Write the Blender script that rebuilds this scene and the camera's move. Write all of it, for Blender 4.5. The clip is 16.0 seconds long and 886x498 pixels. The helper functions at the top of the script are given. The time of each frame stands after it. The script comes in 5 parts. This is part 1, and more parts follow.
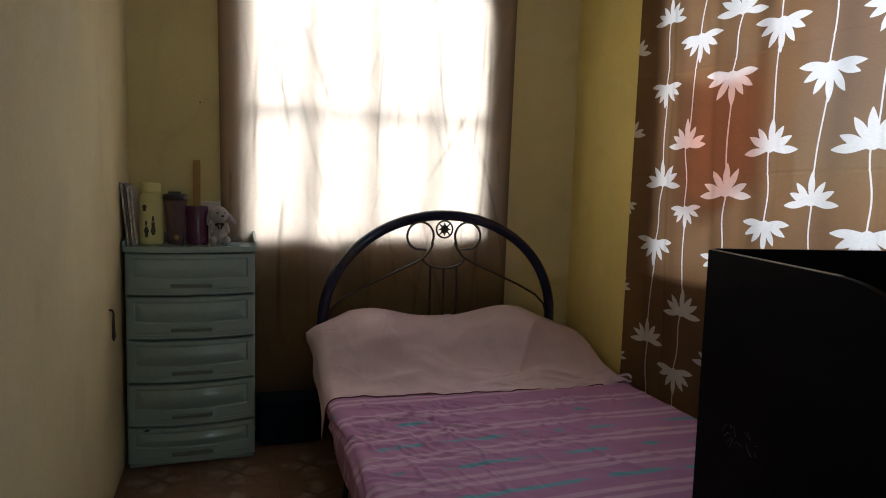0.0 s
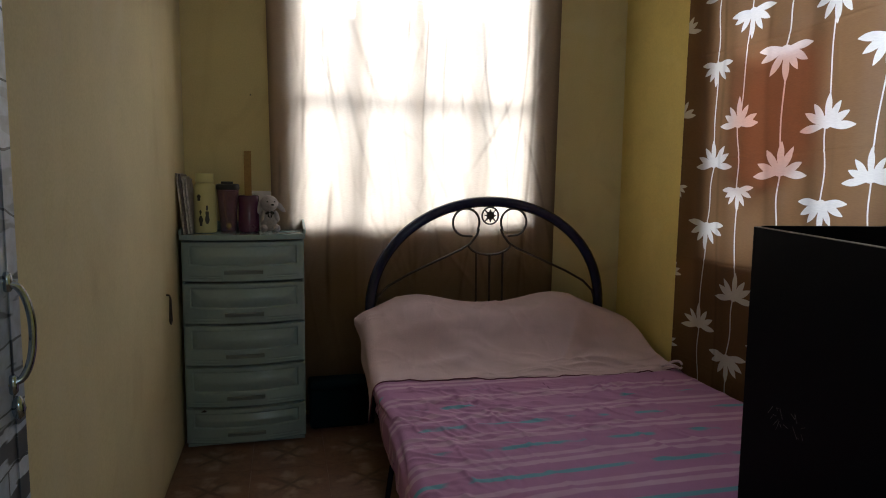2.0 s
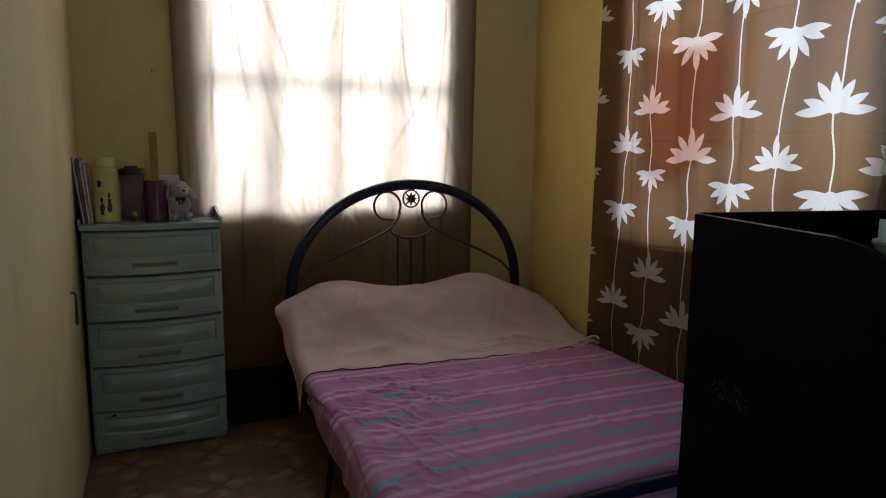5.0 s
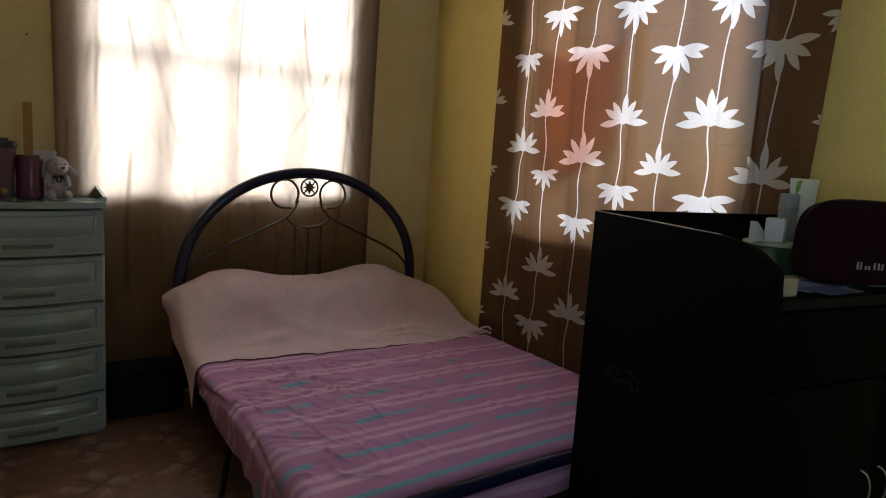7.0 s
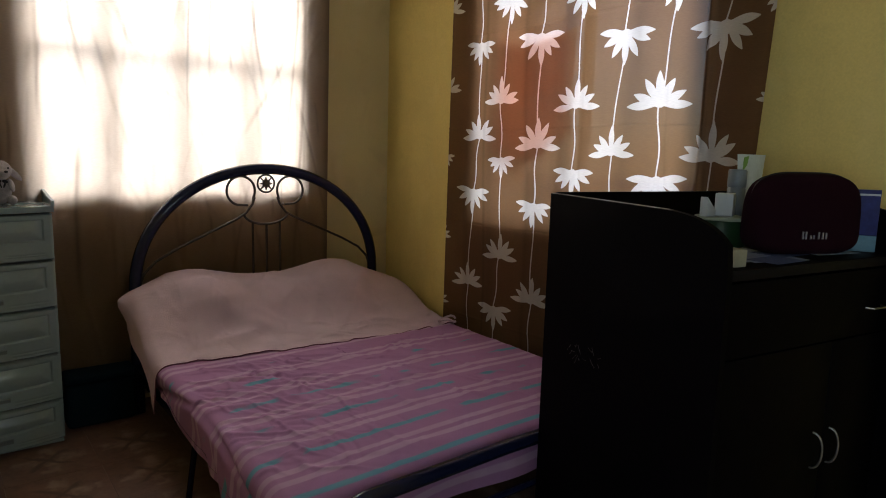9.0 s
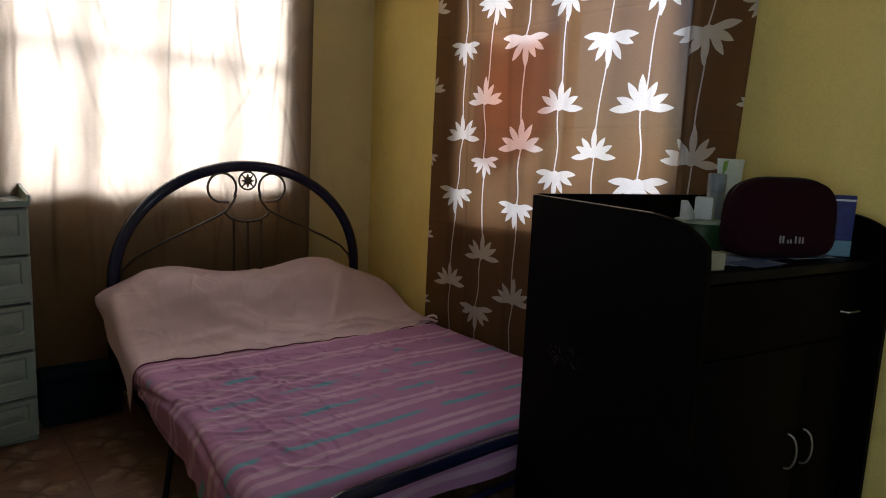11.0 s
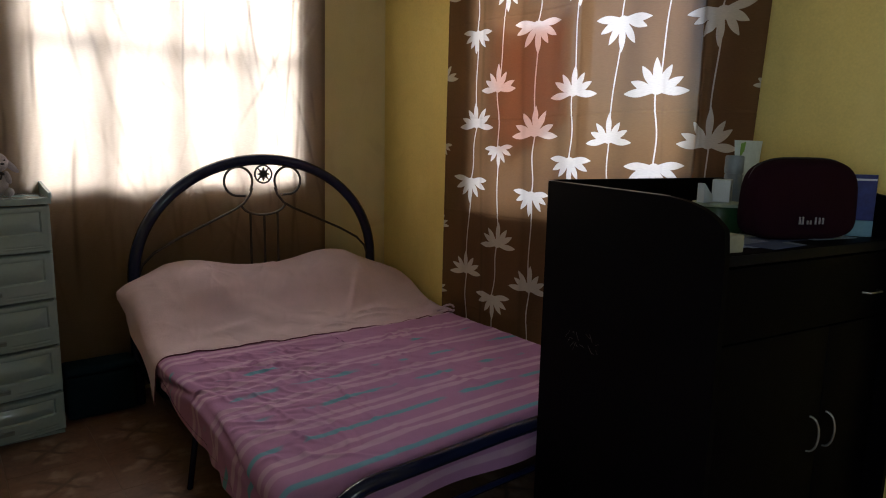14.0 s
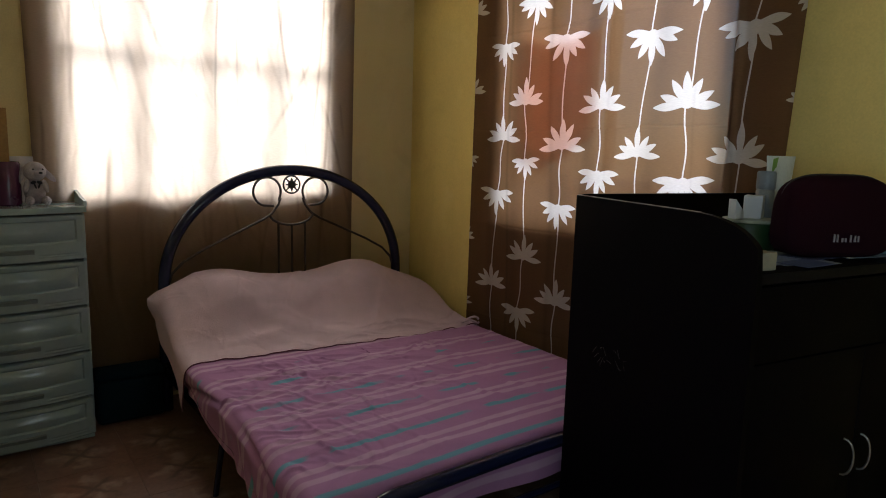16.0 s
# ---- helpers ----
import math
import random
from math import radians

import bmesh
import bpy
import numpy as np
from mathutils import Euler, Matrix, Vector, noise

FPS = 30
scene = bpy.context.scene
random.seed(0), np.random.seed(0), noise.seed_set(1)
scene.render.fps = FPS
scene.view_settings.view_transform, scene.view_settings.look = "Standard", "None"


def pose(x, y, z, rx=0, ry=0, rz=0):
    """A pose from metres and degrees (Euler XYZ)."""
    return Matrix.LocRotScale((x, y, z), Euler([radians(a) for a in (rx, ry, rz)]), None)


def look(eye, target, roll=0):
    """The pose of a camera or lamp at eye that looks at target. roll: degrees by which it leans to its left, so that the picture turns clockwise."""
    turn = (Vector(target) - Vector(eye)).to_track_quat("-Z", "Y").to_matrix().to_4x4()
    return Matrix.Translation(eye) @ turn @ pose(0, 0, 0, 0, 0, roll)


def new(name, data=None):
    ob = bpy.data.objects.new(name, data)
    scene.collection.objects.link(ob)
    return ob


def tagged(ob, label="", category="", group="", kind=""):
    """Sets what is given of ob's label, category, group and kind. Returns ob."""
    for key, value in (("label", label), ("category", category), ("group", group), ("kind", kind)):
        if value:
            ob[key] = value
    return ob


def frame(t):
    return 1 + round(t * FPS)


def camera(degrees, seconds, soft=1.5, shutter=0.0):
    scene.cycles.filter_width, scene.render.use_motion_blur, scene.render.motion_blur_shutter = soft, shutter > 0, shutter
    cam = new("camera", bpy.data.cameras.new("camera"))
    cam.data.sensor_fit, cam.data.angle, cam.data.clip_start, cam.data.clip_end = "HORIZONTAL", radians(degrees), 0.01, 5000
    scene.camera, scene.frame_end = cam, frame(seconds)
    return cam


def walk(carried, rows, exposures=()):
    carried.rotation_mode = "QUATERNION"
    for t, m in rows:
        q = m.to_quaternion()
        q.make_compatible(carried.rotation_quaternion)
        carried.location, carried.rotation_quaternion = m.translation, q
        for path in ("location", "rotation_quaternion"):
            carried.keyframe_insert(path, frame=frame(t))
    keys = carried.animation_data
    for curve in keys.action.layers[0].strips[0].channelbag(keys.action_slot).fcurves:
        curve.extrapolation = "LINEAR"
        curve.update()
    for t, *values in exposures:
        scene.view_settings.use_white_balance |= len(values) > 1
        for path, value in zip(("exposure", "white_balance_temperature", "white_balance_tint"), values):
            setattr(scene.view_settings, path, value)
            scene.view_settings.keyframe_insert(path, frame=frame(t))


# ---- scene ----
cam = camera(68.5, 16.0, 1.0)
PATH = [
    (0, (0.05, 0.283, 1.326), (0.688, 2.169, 1.141), 1.6),
    (0.5, (0.065, 0.261, 1.317), (0.59, 2.184, 1.149), 1.4),
    (1, (0.095, 0.245, 1.314), (0.627, 2.169, 1.193), 1.0),
    (1.5, (0.085, 0.25, 1.309), (0.576, 2.186, 1.213), 1.9),
    (2, (0.097, 0.254, 1.294), (0.571, 2.186, 1.084), 0.6),
    (2.5, (0.099, 0.251, 1.291), (0.577, 2.182, 1.08), 1.0),
    (3, (0.085, 0.243, 1.308), (0.473, 2.198, 1.136), 0.7),
    (3.5, (0.08, 0.235, 1.308), (0.484, 2.185, 1.126), 0.6),
    (4, (0.055, 0.254, 1.304), (0.485, 2.191, 1.054), 0.5),
    (4.5, (-0.047, 0.315, 1.325), (0.527, 2.213, 1.057), 0.7),
    (5, (-0.09, 0.354, 1.333), (0.721, 2.161, 1.051), 0.6),
    (5.2, (-0.108, 0.354, 1.332), (0.867, 2.075, 1.036), 1.7),
    (7.3, (-0.211, 0.375, 1.307), (0.95, 1.977, 1.011), 3.0),
    (7.5, (-0.209, 0.365, 1.298), (0.969, 1.952, 0.991), 2.2),
    (8, (-0.205, 0.359, 1.296), (1.019, 1.914, 1.004), 1.4),
    (10.5, (-0.196, 0.362, 1.298), (1.035, 1.908, 0.988), 2.0),
    (11, (-0.198, 0.359, 1.298), (1.07, 1.877, 1.003), 2.5),
    (11.5, (-0.206, 0.355, 1.295), (1.05, 1.882, 0.993), 1.8),
    (12, (-0.21, 0.361, 1.297), (0.998, 1.923, 0.982), 2.0),
    (12.5, (-0.209, 0.365, 1.295), (0.965, 1.953, 0.976), 1.8),
    (13, (-0.202, 0.368, 1.294), (0.98, 1.945, 0.951), 1.1),
    (13.5, (-0.204, 0.361, 1.29), (0.996, 1.922, 0.939), 0.9),
    (14, (-0.202, 0.356, 1.29), (1.027, 1.9, 0.966), 1.2),
    (14.5, (-0.203, 0.36, 1.294), (1.015, 1.91, 0.959), 1.1),
    (15, (-0.206, 0.362, 1.295), (0.992, 1.931, 0.975), 1.5),
    (15.5, (-0.21, 0.363, 1.295), (1.001, 1.922, 0.979), 2.3),
    (16, (-0.213, 0.362, 1.3), (0.962, 1.954, 1.004), 1.6),
]
walk(cam, [(t, look(eye, target, roll)) for t, eye, target, roll in PATH],
     [(0, 0.06, 6150, 10), (1.5, 0.04, 6150, 10), (2.0, -0.08, 6050, 10), (5.0, -0.08, 6050, 11), (7.3, 0.12, 6400, 14), (16, 0.12, 6400, 14)])

# ---- light ----
world = bpy.data.worlds.new("world")
scene.world = world
world.use_nodes = True
wn = world.node_tree
sky = wn.nodes.new("ShaderNodeTexSky")
sky.sky_type, sky.sun_disc = "NISHITA", False
sky.sun_elevation, sky.sun_rotation = radians(48), radians(70)
wn.links.new(sky.outputs[0], wn.nodes["Background"].inputs[0])
wn.nodes["Background"].inputs[1].default_value = 0.30


def area_lamp(name, eye, target, sx, sy, power, colour):
    data = bpy.data.lights.new(name, "AREA")
    data.shape, data.size, data.size_y, data.energy, data.color = "RECTANGLE", sx, sy, power, colour
    ob = new(name, data)
    ob.matrix_world = look(eye, target)
    return ob


area_lamp("daylight_back_window", (1.40, 6.4, 3.65), (0.84, 3.8, 1.75), 2.5, 1.8, 640, (0.86, 0.93, 1.0))
area_lamp("daylight_right_window", (4.6, 1.95, 2.95), (2.1, 2.3, 1.55), 1.5, 1.4, 84, (0.92, 0.95, 1.0))
# added fill: two lamps in unseen doorways brighten walls, bed and drawers
area_lamp("daylight_doorway", (0.95, -2.1, 1.80), (0.6, 0.0, 4.1), 0.7, 0.4, 11.5, (0.70, 0.87, 1.0))
area_lamp("daylight_side_doorway", (-1.2, 0.2, 1.5), (0.5, 0.6, 2.2), 1.2, 1.8, 27, (0.68, 0.85, 1.0))


# ---- materials ----
def material(name, colour, rough=0.6, metal=0.0, scale=12.0, amount=0.12, fine=90.0, bump=0.15, depth=0.002, coords="Object", spec=0.5):
    """A surface with variation at two scales and fine relief."""
    m = bpy.data.materials.new(name)
    m.use_nodes = True
    nt = m.node_tree
    b = nt.nodes["Principled BSDF"]
    tc = nt.nodes.new("ShaderNodeTexCoord")
    n1, n2 = nt.nodes.new("ShaderNodeTexNoise"), nt.nodes.new("ShaderNodeTexNoise")
    n1.inputs["Scale"].default_value, n1.inputs["Detail"].default_value = scale, 5
    n2.inputs["Scale"].default_value, n2.inputs["Detail"].default_value = fine, 3
    for n in (n1, n2):
        nt.links.new(tc.outputs[coords], n.inputs["Vector"])
    add = nt.nodes.new("ShaderNodeMath")
    add.operation = "ADD"
    nt.links.new(n1.outputs["Fac"], add.inputs[0])
    nt.links.new(n2.outputs["Fac"], add.inputs[1])
    rng = nt.nodes.new("ShaderNodeMapRange")
    rng.inputs["From Min"].default_value, rng.inputs["From Max"].default_value = 0.6, 1.4
    rng.inputs["To Min"].default_value, rng.inputs["To Max"].default_value = 1 - amount, 1 + amount
    nt.links.new(add.outputs[0], rng.inputs["Value"])
    mul = nt.nodes.new("ShaderNodeVectorMath")
    mul.operation = "SCALE"
    mul.inputs[0].default_value = colour
    nt.links.new(rng.outputs[0], mul.inputs["Scale"])
    nt.links.new(mul.outputs[0], b.inputs["Base Color"])
    rr = nt.nodes.new("ShaderNodeMapRange")
    rr.inputs["To Min"].default_value, rr.inputs["To Max"].default_value = max(0.03, rough - 0.1), min(1, rough + 0.1)
    nt.links.new(n1.outputs["Fac"], rr.inputs["Value"])
    nt.links.new(rr.outputs[0], b.inputs["Roughness"])
    b.inputs["Metallic"].default_value = metal
    b.inputs["Specular IOR Level"].default_value = spec
    if bump:
        bp = nt.nodes.new("ShaderNodeBump")
        bp.inputs["Strength"].default_value, bp.inputs["Distance"].default_value = bump, depth
        nt.links.new(n2.outputs["Fac"], bp.inputs["Height"])
        nt.links.new(bp.outputs[0], b.inputs["Normal"])
    m["colour_node"] = mul.name
    return m


def maths(nt, op, a, b=None, c=None):
    n = nt.nodes.new("ShaderNodeMath")
    n.operation = op
    for i, v in enumerate((a, b, c)):
        if v is None:
            continue
        if isinstance(v, (int, float)):
            n.inputs[i].default_value = v
        else:
            nt.links.new(v, n.inputs[i])
    return n.outputs[0]


def mixed(nt, fac, a, b):
    n = nt.nodes.new("ShaderNodeMix")
    n.data_type = "RGBA"
    for i, v in ((0, fac), (6, a), (7, b)):
        if isinstance(v, (tuple, float, int)):
            n.inputs[i].default_value = (*v, 1) if isinstance(v, tuple) else v
        else:
            nt.links.new(v, n.inputs[i])
    return n.outputs[2]


def wall_paint(name, colour):
    """Old matt emulsion with damp streaks running down and rubbed patches."""
    m = material(name, colour, 0.75, scale=2.2, amount=0.10, fine=140, bump=0.25, depth=0.001, spec=0.25)
    nt = m.node_tree
    tc = next(n for n in nt.nodes if n.type == "TEX_COORD")
    mp = nt.nodes.new("ShaderNodeMapping")
    mp.inputs["Scale"].default_value = (2.1, 2.1, 0.8)
    nt.links.new(tc.outputs["Object"], mp.inputs["Vector"])
    st = nt.nodes.new("ShaderNodeTexNoise")
    st.inputs["Scale"].default_value, st.inputs["Detail"].default_value, st.inputs["Distortion"].default_value = 1.3, 4, 0.8
    nt.links.new(mp.outputs[0], st.inputs["Vector"])
    rng = nt.nodes.new("ShaderNodeMapRange")
    rng.inputs["From Min"].default_value, rng.inputs["From Max"].default_value = 0.48, 0.72
    rng.inputs["To Max"].default_value = 0.20
    nt.links.new(st.outputs["Fac"], rng.inputs["Value"])
    b = nt.nodes["Principled BSDF"]
    src = b.inputs["Base Color"].links[0].from_socket
    out = mixed(nt, rng.outputs[0], src, (colour[0] * 0.66, colour[1] * 0.64, colour[2] * 0.72))
    # rubbed brown smears and pale scuffs
    bl = nt.nodes.new("ShaderNodeTexNoise")
    bl.inputs["Scale"].default_value, bl.inputs["Detail"].default_value, bl.inputs["Distortion"].default_value = 3.4, 7, 1.2
    nt.links.new(tc.outputs["Object"], bl.inputs["Vector"])
    for lo, hi, most, tint in ((0.57, 0.76, 0.22, (colour[0] * 0.60, colour[1] * 0.50, colour[2] * 0.42)), (0.42, 0.27, 0.3, (colour[0] * 1.08, colour[1] * 1.14, colour[2] * 1.4))):
        mr = nt.nodes.new("ShaderNodeMapRange")
        mr.inputs["From Min"].default_value, mr.inputs["From Max"].default_value, mr.inputs["To Max"].default_value = lo, hi, most
        nt.links.new(bl.outputs["Fac"], mr.inputs["Value"])
        out = mixed(nt, mr.outputs[0], out, tint)
    # brush runs: narrow upright streaks, pale and brown, fading in and out
    mp2 = nt.nodes.new("ShaderNodeMapping")
    mp2.inputs["Scale"].default_value = (3.4, 3.4, 0.8)
    nt.links.new(tc.outputs["Object"], mp2.inputs["Vector"])
    run = nt.nodes.new("ShaderNodeTexNoise")
    run.inputs["Scale"].default_value, run.inputs["Detail"].default_value, run.inputs["Distortion"].default_value = 1.0, 5, 0.6
    nt.links.new(mp2.outputs[0], run.inputs["Vector"])
    for lo, hi, most, tint in ((0.56, 0.76, 0.30, (colour[0] * 1.10, colour[1] * 1.12, colour[2] * 1.5)), (0.44, 0.26, 0.32, (colour[0] * 0.72, colour[1] * 0.64, colour[2] * 0.50))):
        mr = nt.nodes.new("ShaderNodeMapRange")
        mr.inputs["From Min"].default_value, mr.inputs["From Max"].default_value, mr.inputs["To Max"].default_value = lo, hi, most
        nt.links.new(run.outputs["Fac"], mr.inputs["Value"])
        out = mixed(nt, mr.outputs[0], out, tint)
    nt.links.new(out, b.inputs["Base Color"])
    return m


def cloth(name, colour, through_colour, translucency, open_weave=0.0, weave=420.0, attribute="", fold_shade=False, print_colour=(0.8, 0.8, 0.78), print_through=(0.9, 0.9, 0.88)):
    """Woven curtain fabric that lets part of the light through; an optional print is read from a mask on the mesh."""
    m = bpy.data.materials.new(name)
    m.use_nodes = True
    nt = m.node_tree
    nt.nodes.remove(nt.nodes["Principled BSDF"])
    out = nt.nodes["Material Output"]
    tc = nt.nodes.new("ShaderNodeTexCoord")
    n1 = nt.nodes.new("ShaderNodeTexNoise")
    n1.inputs["Scale"].default_value, n1.inputs["Detail"].default_value = 3.0, 5
    nt.links.new(tc.outputs["Object"], n1.inputs["Vector"])
    mp = nt.nodes.new("ShaderNodeMapping")
    mp.inputs["Scale"].default_value = (60, 60, weave)
    nt.links.new(tc.outputs["Object"], mp.inputs["Vector"])
    n2 = nt.nodes.new("ShaderNodeTexNoise")
    n2.inputs["Scale"].default_value = 1.0
    nt.links.new(mp.outputs[0], n2.inputs["Vector"])
    var = maths(nt, "ADD", maths(nt, "MULTIPLY", n1.outputs["Fac"], 0.35), maths(nt, "MULTIPLY", n2.outputs["Fac"], 0.3))
    var = maths(nt, "ADD", var, 0.68)

    def shade(c):
        v = nt.nodes.new("ShaderNodeVectorMath")
        v.operation = "SCALE"
        if isinstance(c, tuple):
            v.inputs[0].default_value = c
        else:
            nt.links.new(c, v.inputs[0])
        nt.links.new(var, v.inputs["Scale"])
        return v.outputs[0]

    front, back = colour, through_colour
    if attribute:
        at = nt.nodes.new("ShaderNodeAttribute")
        at.attribute_name = attribute
        edge = nt.nodes.new("ShaderNodeMapRange")
        edge.inputs["From Min"].default_value, edge.inputs["From Max"].default_value = -0.0008, 0.0008
        nt.links.new(at.outputs["Fac"], edge.inputs["Value"])
        front, back = mixed(nt, edge.outputs[0], colour, print_colour), mixed(nt, edge.outputs[0], through_colour, print_through)
    if fold_shade:
        # fold shade put into the cloth colour: gathers and doubled hems pass less light
        ly = nt.nodes.new("ShaderNodeAttribute")
        ly.attribute_name = "layers"
        dim = nt.nodes.new("ShaderNodeVectorMath")
        dim.operation = "SCALE"
        if isinstance(back, tuple):
            dim.inputs[0].default_value = back
        else:
            nt.links.new(back, dim.inputs[0])
        nt.links.new(maths(nt, "MAXIMUM", maths(nt, "SUBTRACT", 1.0, ly.outputs["Fac"]), 0.12), dim.inputs["Scale"])
        back = dim.outputs[0]
    d, t, mx = nt.nodes.new("ShaderNodeBsdfDiffuse"), nt.nodes.new("ShaderNodeBsdfTranslucent"), nt.nodes.new("ShaderNodeMixShader")
    nt.links.new(shade(front), d.inputs["Color"])
    nt.links.new(shade(back), t.inputs["Color"])
    bp = nt.nodes.new("ShaderNodeBump")
    bp.inputs["Strength"].default_value, bp.inputs["Distance"].default_value = 0.2, 0.001
    nt.links.new(n2.outputs["Fac"], bp.inputs["Height"])
    nt.links.new(bp.outputs[0], d.inputs["Normal"])
    mx.inputs[0].default_value = translucency
    nt.links.new(d.outputs[0], mx.inputs[1])
    nt.links.new(t.outputs[0], mx.inputs[2])
    clear, gaps = nt.nodes.new("ShaderNodeBsdfTransparent"), nt.nodes.new("ShaderNodeMixShader")
    gaps.inputs[0].default_value = open_weave
    nt.links.new(mx.outputs[0], gaps.inputs[1])
    nt.links.new(clear.outputs[0], gaps.inputs[2])
    nt.links.new(gaps.outputs[0], out.inputs["Surface"])
    return m


# one yellow paint in three tones: each wall's light is put into its colour
YELLOW = wall_paint("yellow_wall_paint", (0.77, 0.60, 0.19))
OCHRE = wall_paint("north_wall_yellow_tone", (0.72, 0.615, 0.315))
# west tone is paler from wear and from light set into the colour
FADED_LIT = wall_paint("faded_and_lit_yellow_paint", (0.63, 0.555, 0.34))
WHITE = material("ceiling_paint", (0.72, 0.70, 0.64), 0.8, scale=2, amount=0.06, bump=0.1)
PLASTIC = material("grey_green_plastic", (0.32, 0.415, 0.415), 0.16, scale=5, amount=0.05, fine=60, bump=0.05)
# darker copy of the drawer plastic, with the pull recess's shade in its colour
PLASTIC_SHADED = material("shaded_green_plastic", (0.20, 0.25, 0.24), 0.4, scale=5, amount=0.05, fine=60, bump=0.05)
NAVY = material("navy_gloss_enamel", (0.010, 0.014, 0.045), 0.14, scale=20, amount=0.2, fine=200, bump=0.03)
IRON = material("dark_bronze_enamel", (0.035, 0.022, 0.016), 0.35, scale=20, amount=0.2, fine=200, bump=0.05)
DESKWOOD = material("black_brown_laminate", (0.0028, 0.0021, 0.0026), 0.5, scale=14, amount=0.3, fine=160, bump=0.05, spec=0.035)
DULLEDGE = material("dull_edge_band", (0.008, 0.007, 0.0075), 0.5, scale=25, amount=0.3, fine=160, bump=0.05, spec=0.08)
DESKEDGE = material("pale_edge_and_scuff", (0.16, 0.14, 0.12), 0.4, scale=25, amount=0.3, fine=160, bump=0.05)
CHROME = material("brushed_metal", (0.62, 0.62, 0.62), 0.22, 1.0, scale=30, amount=0.1, fine=260, bump=0.05)
COOL = material("cool_chrome", (0.42, 0.49, 0.56), 0.18, 1.0, scale=30, amount=0.2, fine=260, bump=0.05)
STEEL = material("dull_steel", (0.40, 0.39, 0.37), 0.38, 1.0, scale=30, amount=0.15, fine=260, bump=0.05)
BLANKET = material("dusty_pink_blanket", (0.66, 0.51, 0.56), 0.95, scale=9, amount=0.12, fine=210, bump=0.55, depth=0.0025, spec=0.1)
PIPING = material("maroon_piping", (0.14, 0.03, 0.06), 0.9, fine=300)
MATTRESS = material("mattress_cover", (0.30, 0.20, 0.26), 0.9, fine=200)
BLACK = material("black_plastic", (0.012, 0.012, 0.014), 0.35)
WOODEN = material("light_wood", (0.36, 0.21, 0.06), 0.6, scale=30, amount=0.2)
FRAME = material("window_steel_paint", (0.35, 0.34, 0.31), 0.5)
STRING = material("grey_string", (0.25, 0.22, 0.18), 0.9)
# near-black teal that holds the dimness at the floor below the curtain
GAP_TEAL = material("dim_teal_gap_tone", (0.008, 0.020, 0.028), 0.9, spec=0.04)
CONCRETE = material("outside_concrete", (0.35, 0.34, 0.32), 0.9)

GLASS = bpy.data.materials.new("window_glass")
GLASS.use_nodes = True
_g = GLASS.node_tree.nodes["Principled BSDF"]
_g.inputs["Transmission Weight"].default_value, _g.inputs["Roughness"].default_value = 1.0, 0.05

CURTAIN = cloth("taupe_curtain_cloth", (0.155, 0.105, 0.07), (0.69, 0.545, 0.41), 0.5, 0.06, fold_shade=True)
HEM = cloth("taupe_curtain_hem", (0.20, 0.135, 0.10), (0.30, 0.21, 0.15), 0.25)
PRINT = cloth("brown_print_cloth", (0.155, 0.088, 0.046), (0.255, 0.142, 0.066), 0.45, 0.03, attribute="print", fold_shade=True, print_colour=(0.62, 0.58, 0.53), print_through=(0.95, 0.93, 0.9))
REDCLOTH = cloth("red_cloth", (0.42, 0.07, 0.04), (0.80, 0.24, 0.11), 0.9, 0.25)


def striped_cloth():
    """Mauve bedspread with paler pink stripes and broken teal ones across the bed."""
    m = material("striped_bedspread", (0.44, 0.225, 0.40), 0.95, scale=7, amount=0.08, fine=300, bump=0.5, depth=0.0015, spec=0.1)
    nt = m.node_tree
    b = nt.nodes["Principled BSDF"]
    base = b.inputs["Base Color"].links[0].from_socket
    at = nt.nodes.new("ShaderNodeAttribute")
    at.attribute_name = "along"
    tc = next(n for n in nt.nodes if n.type == "TEX_COORD")
    wob = nt.nodes.new("ShaderNodeTexNoise")
    wob.inputs["Scale"].default_value = 14
    nt.links.new(tc.outputs["Object"], wob.inputs["Vector"])
    s = maths(nt, "ADD", at.outputs["Fac"], maths(nt, "MULTIPLY", maths(nt, "SUBTRACT", wob.outputs["Fac"], 0.5), 0.004))
    ph = maths(nt, "FRACT", maths(nt, "DIVIDE", s, 0.21))

    def band(centre, half):
        d = maths(nt, "ABSOLUTE", maths(nt, "SUBTRACT", ph, centre))
        return maths(nt, "MINIMUM", maths(nt, "MAXIMUM", maths(nt, "MULTIPLY", maths(nt, "SUBTRACT", half + 0.012, d), 42.0), 0.0), 1.0)

    pale = maths(nt, "MAXIMUM", band(0.238, 0.065), band(0.476, 0.06))
    gap = nt.nodes.new("ShaderNodeTexNoise")
    gap.inputs["Scale"].default_value = 6.0
    nt.links.new(tc.outputs["Object"], gap.inputs["Vector"])
    teal = maths(nt, "MULTIPLY", band(0.857, 0.055), maths(nt, "MINIMUM", maths(nt, "MAXIMUM", maths(nt, "MULTIPLY", maths(nt, "SUBTRACT", gap.outputs["Fac"], maths(nt, "ADD", maths(nt, "MULTIPLY", at.outputs["Fac"], 0.34), 0.22)), 14.0), 0.0), 1.0))
    c = mixed(nt, maths(nt, "MULTIPLY", pale, maths(nt, "ADD", maths(nt, "MULTIPLY", wob.outputs["Fac"], 0.6), 0.28)), base, (0.68, 0.48, 0.62))
    c = mixed(nt, maths(nt, "MULTIPLY", teal, 0.85), c, (0.12, 0.40, 0.50))
    nt.links.new(c, b.inputs["Base Color"])
    return m


SHEET = striped_cloth()


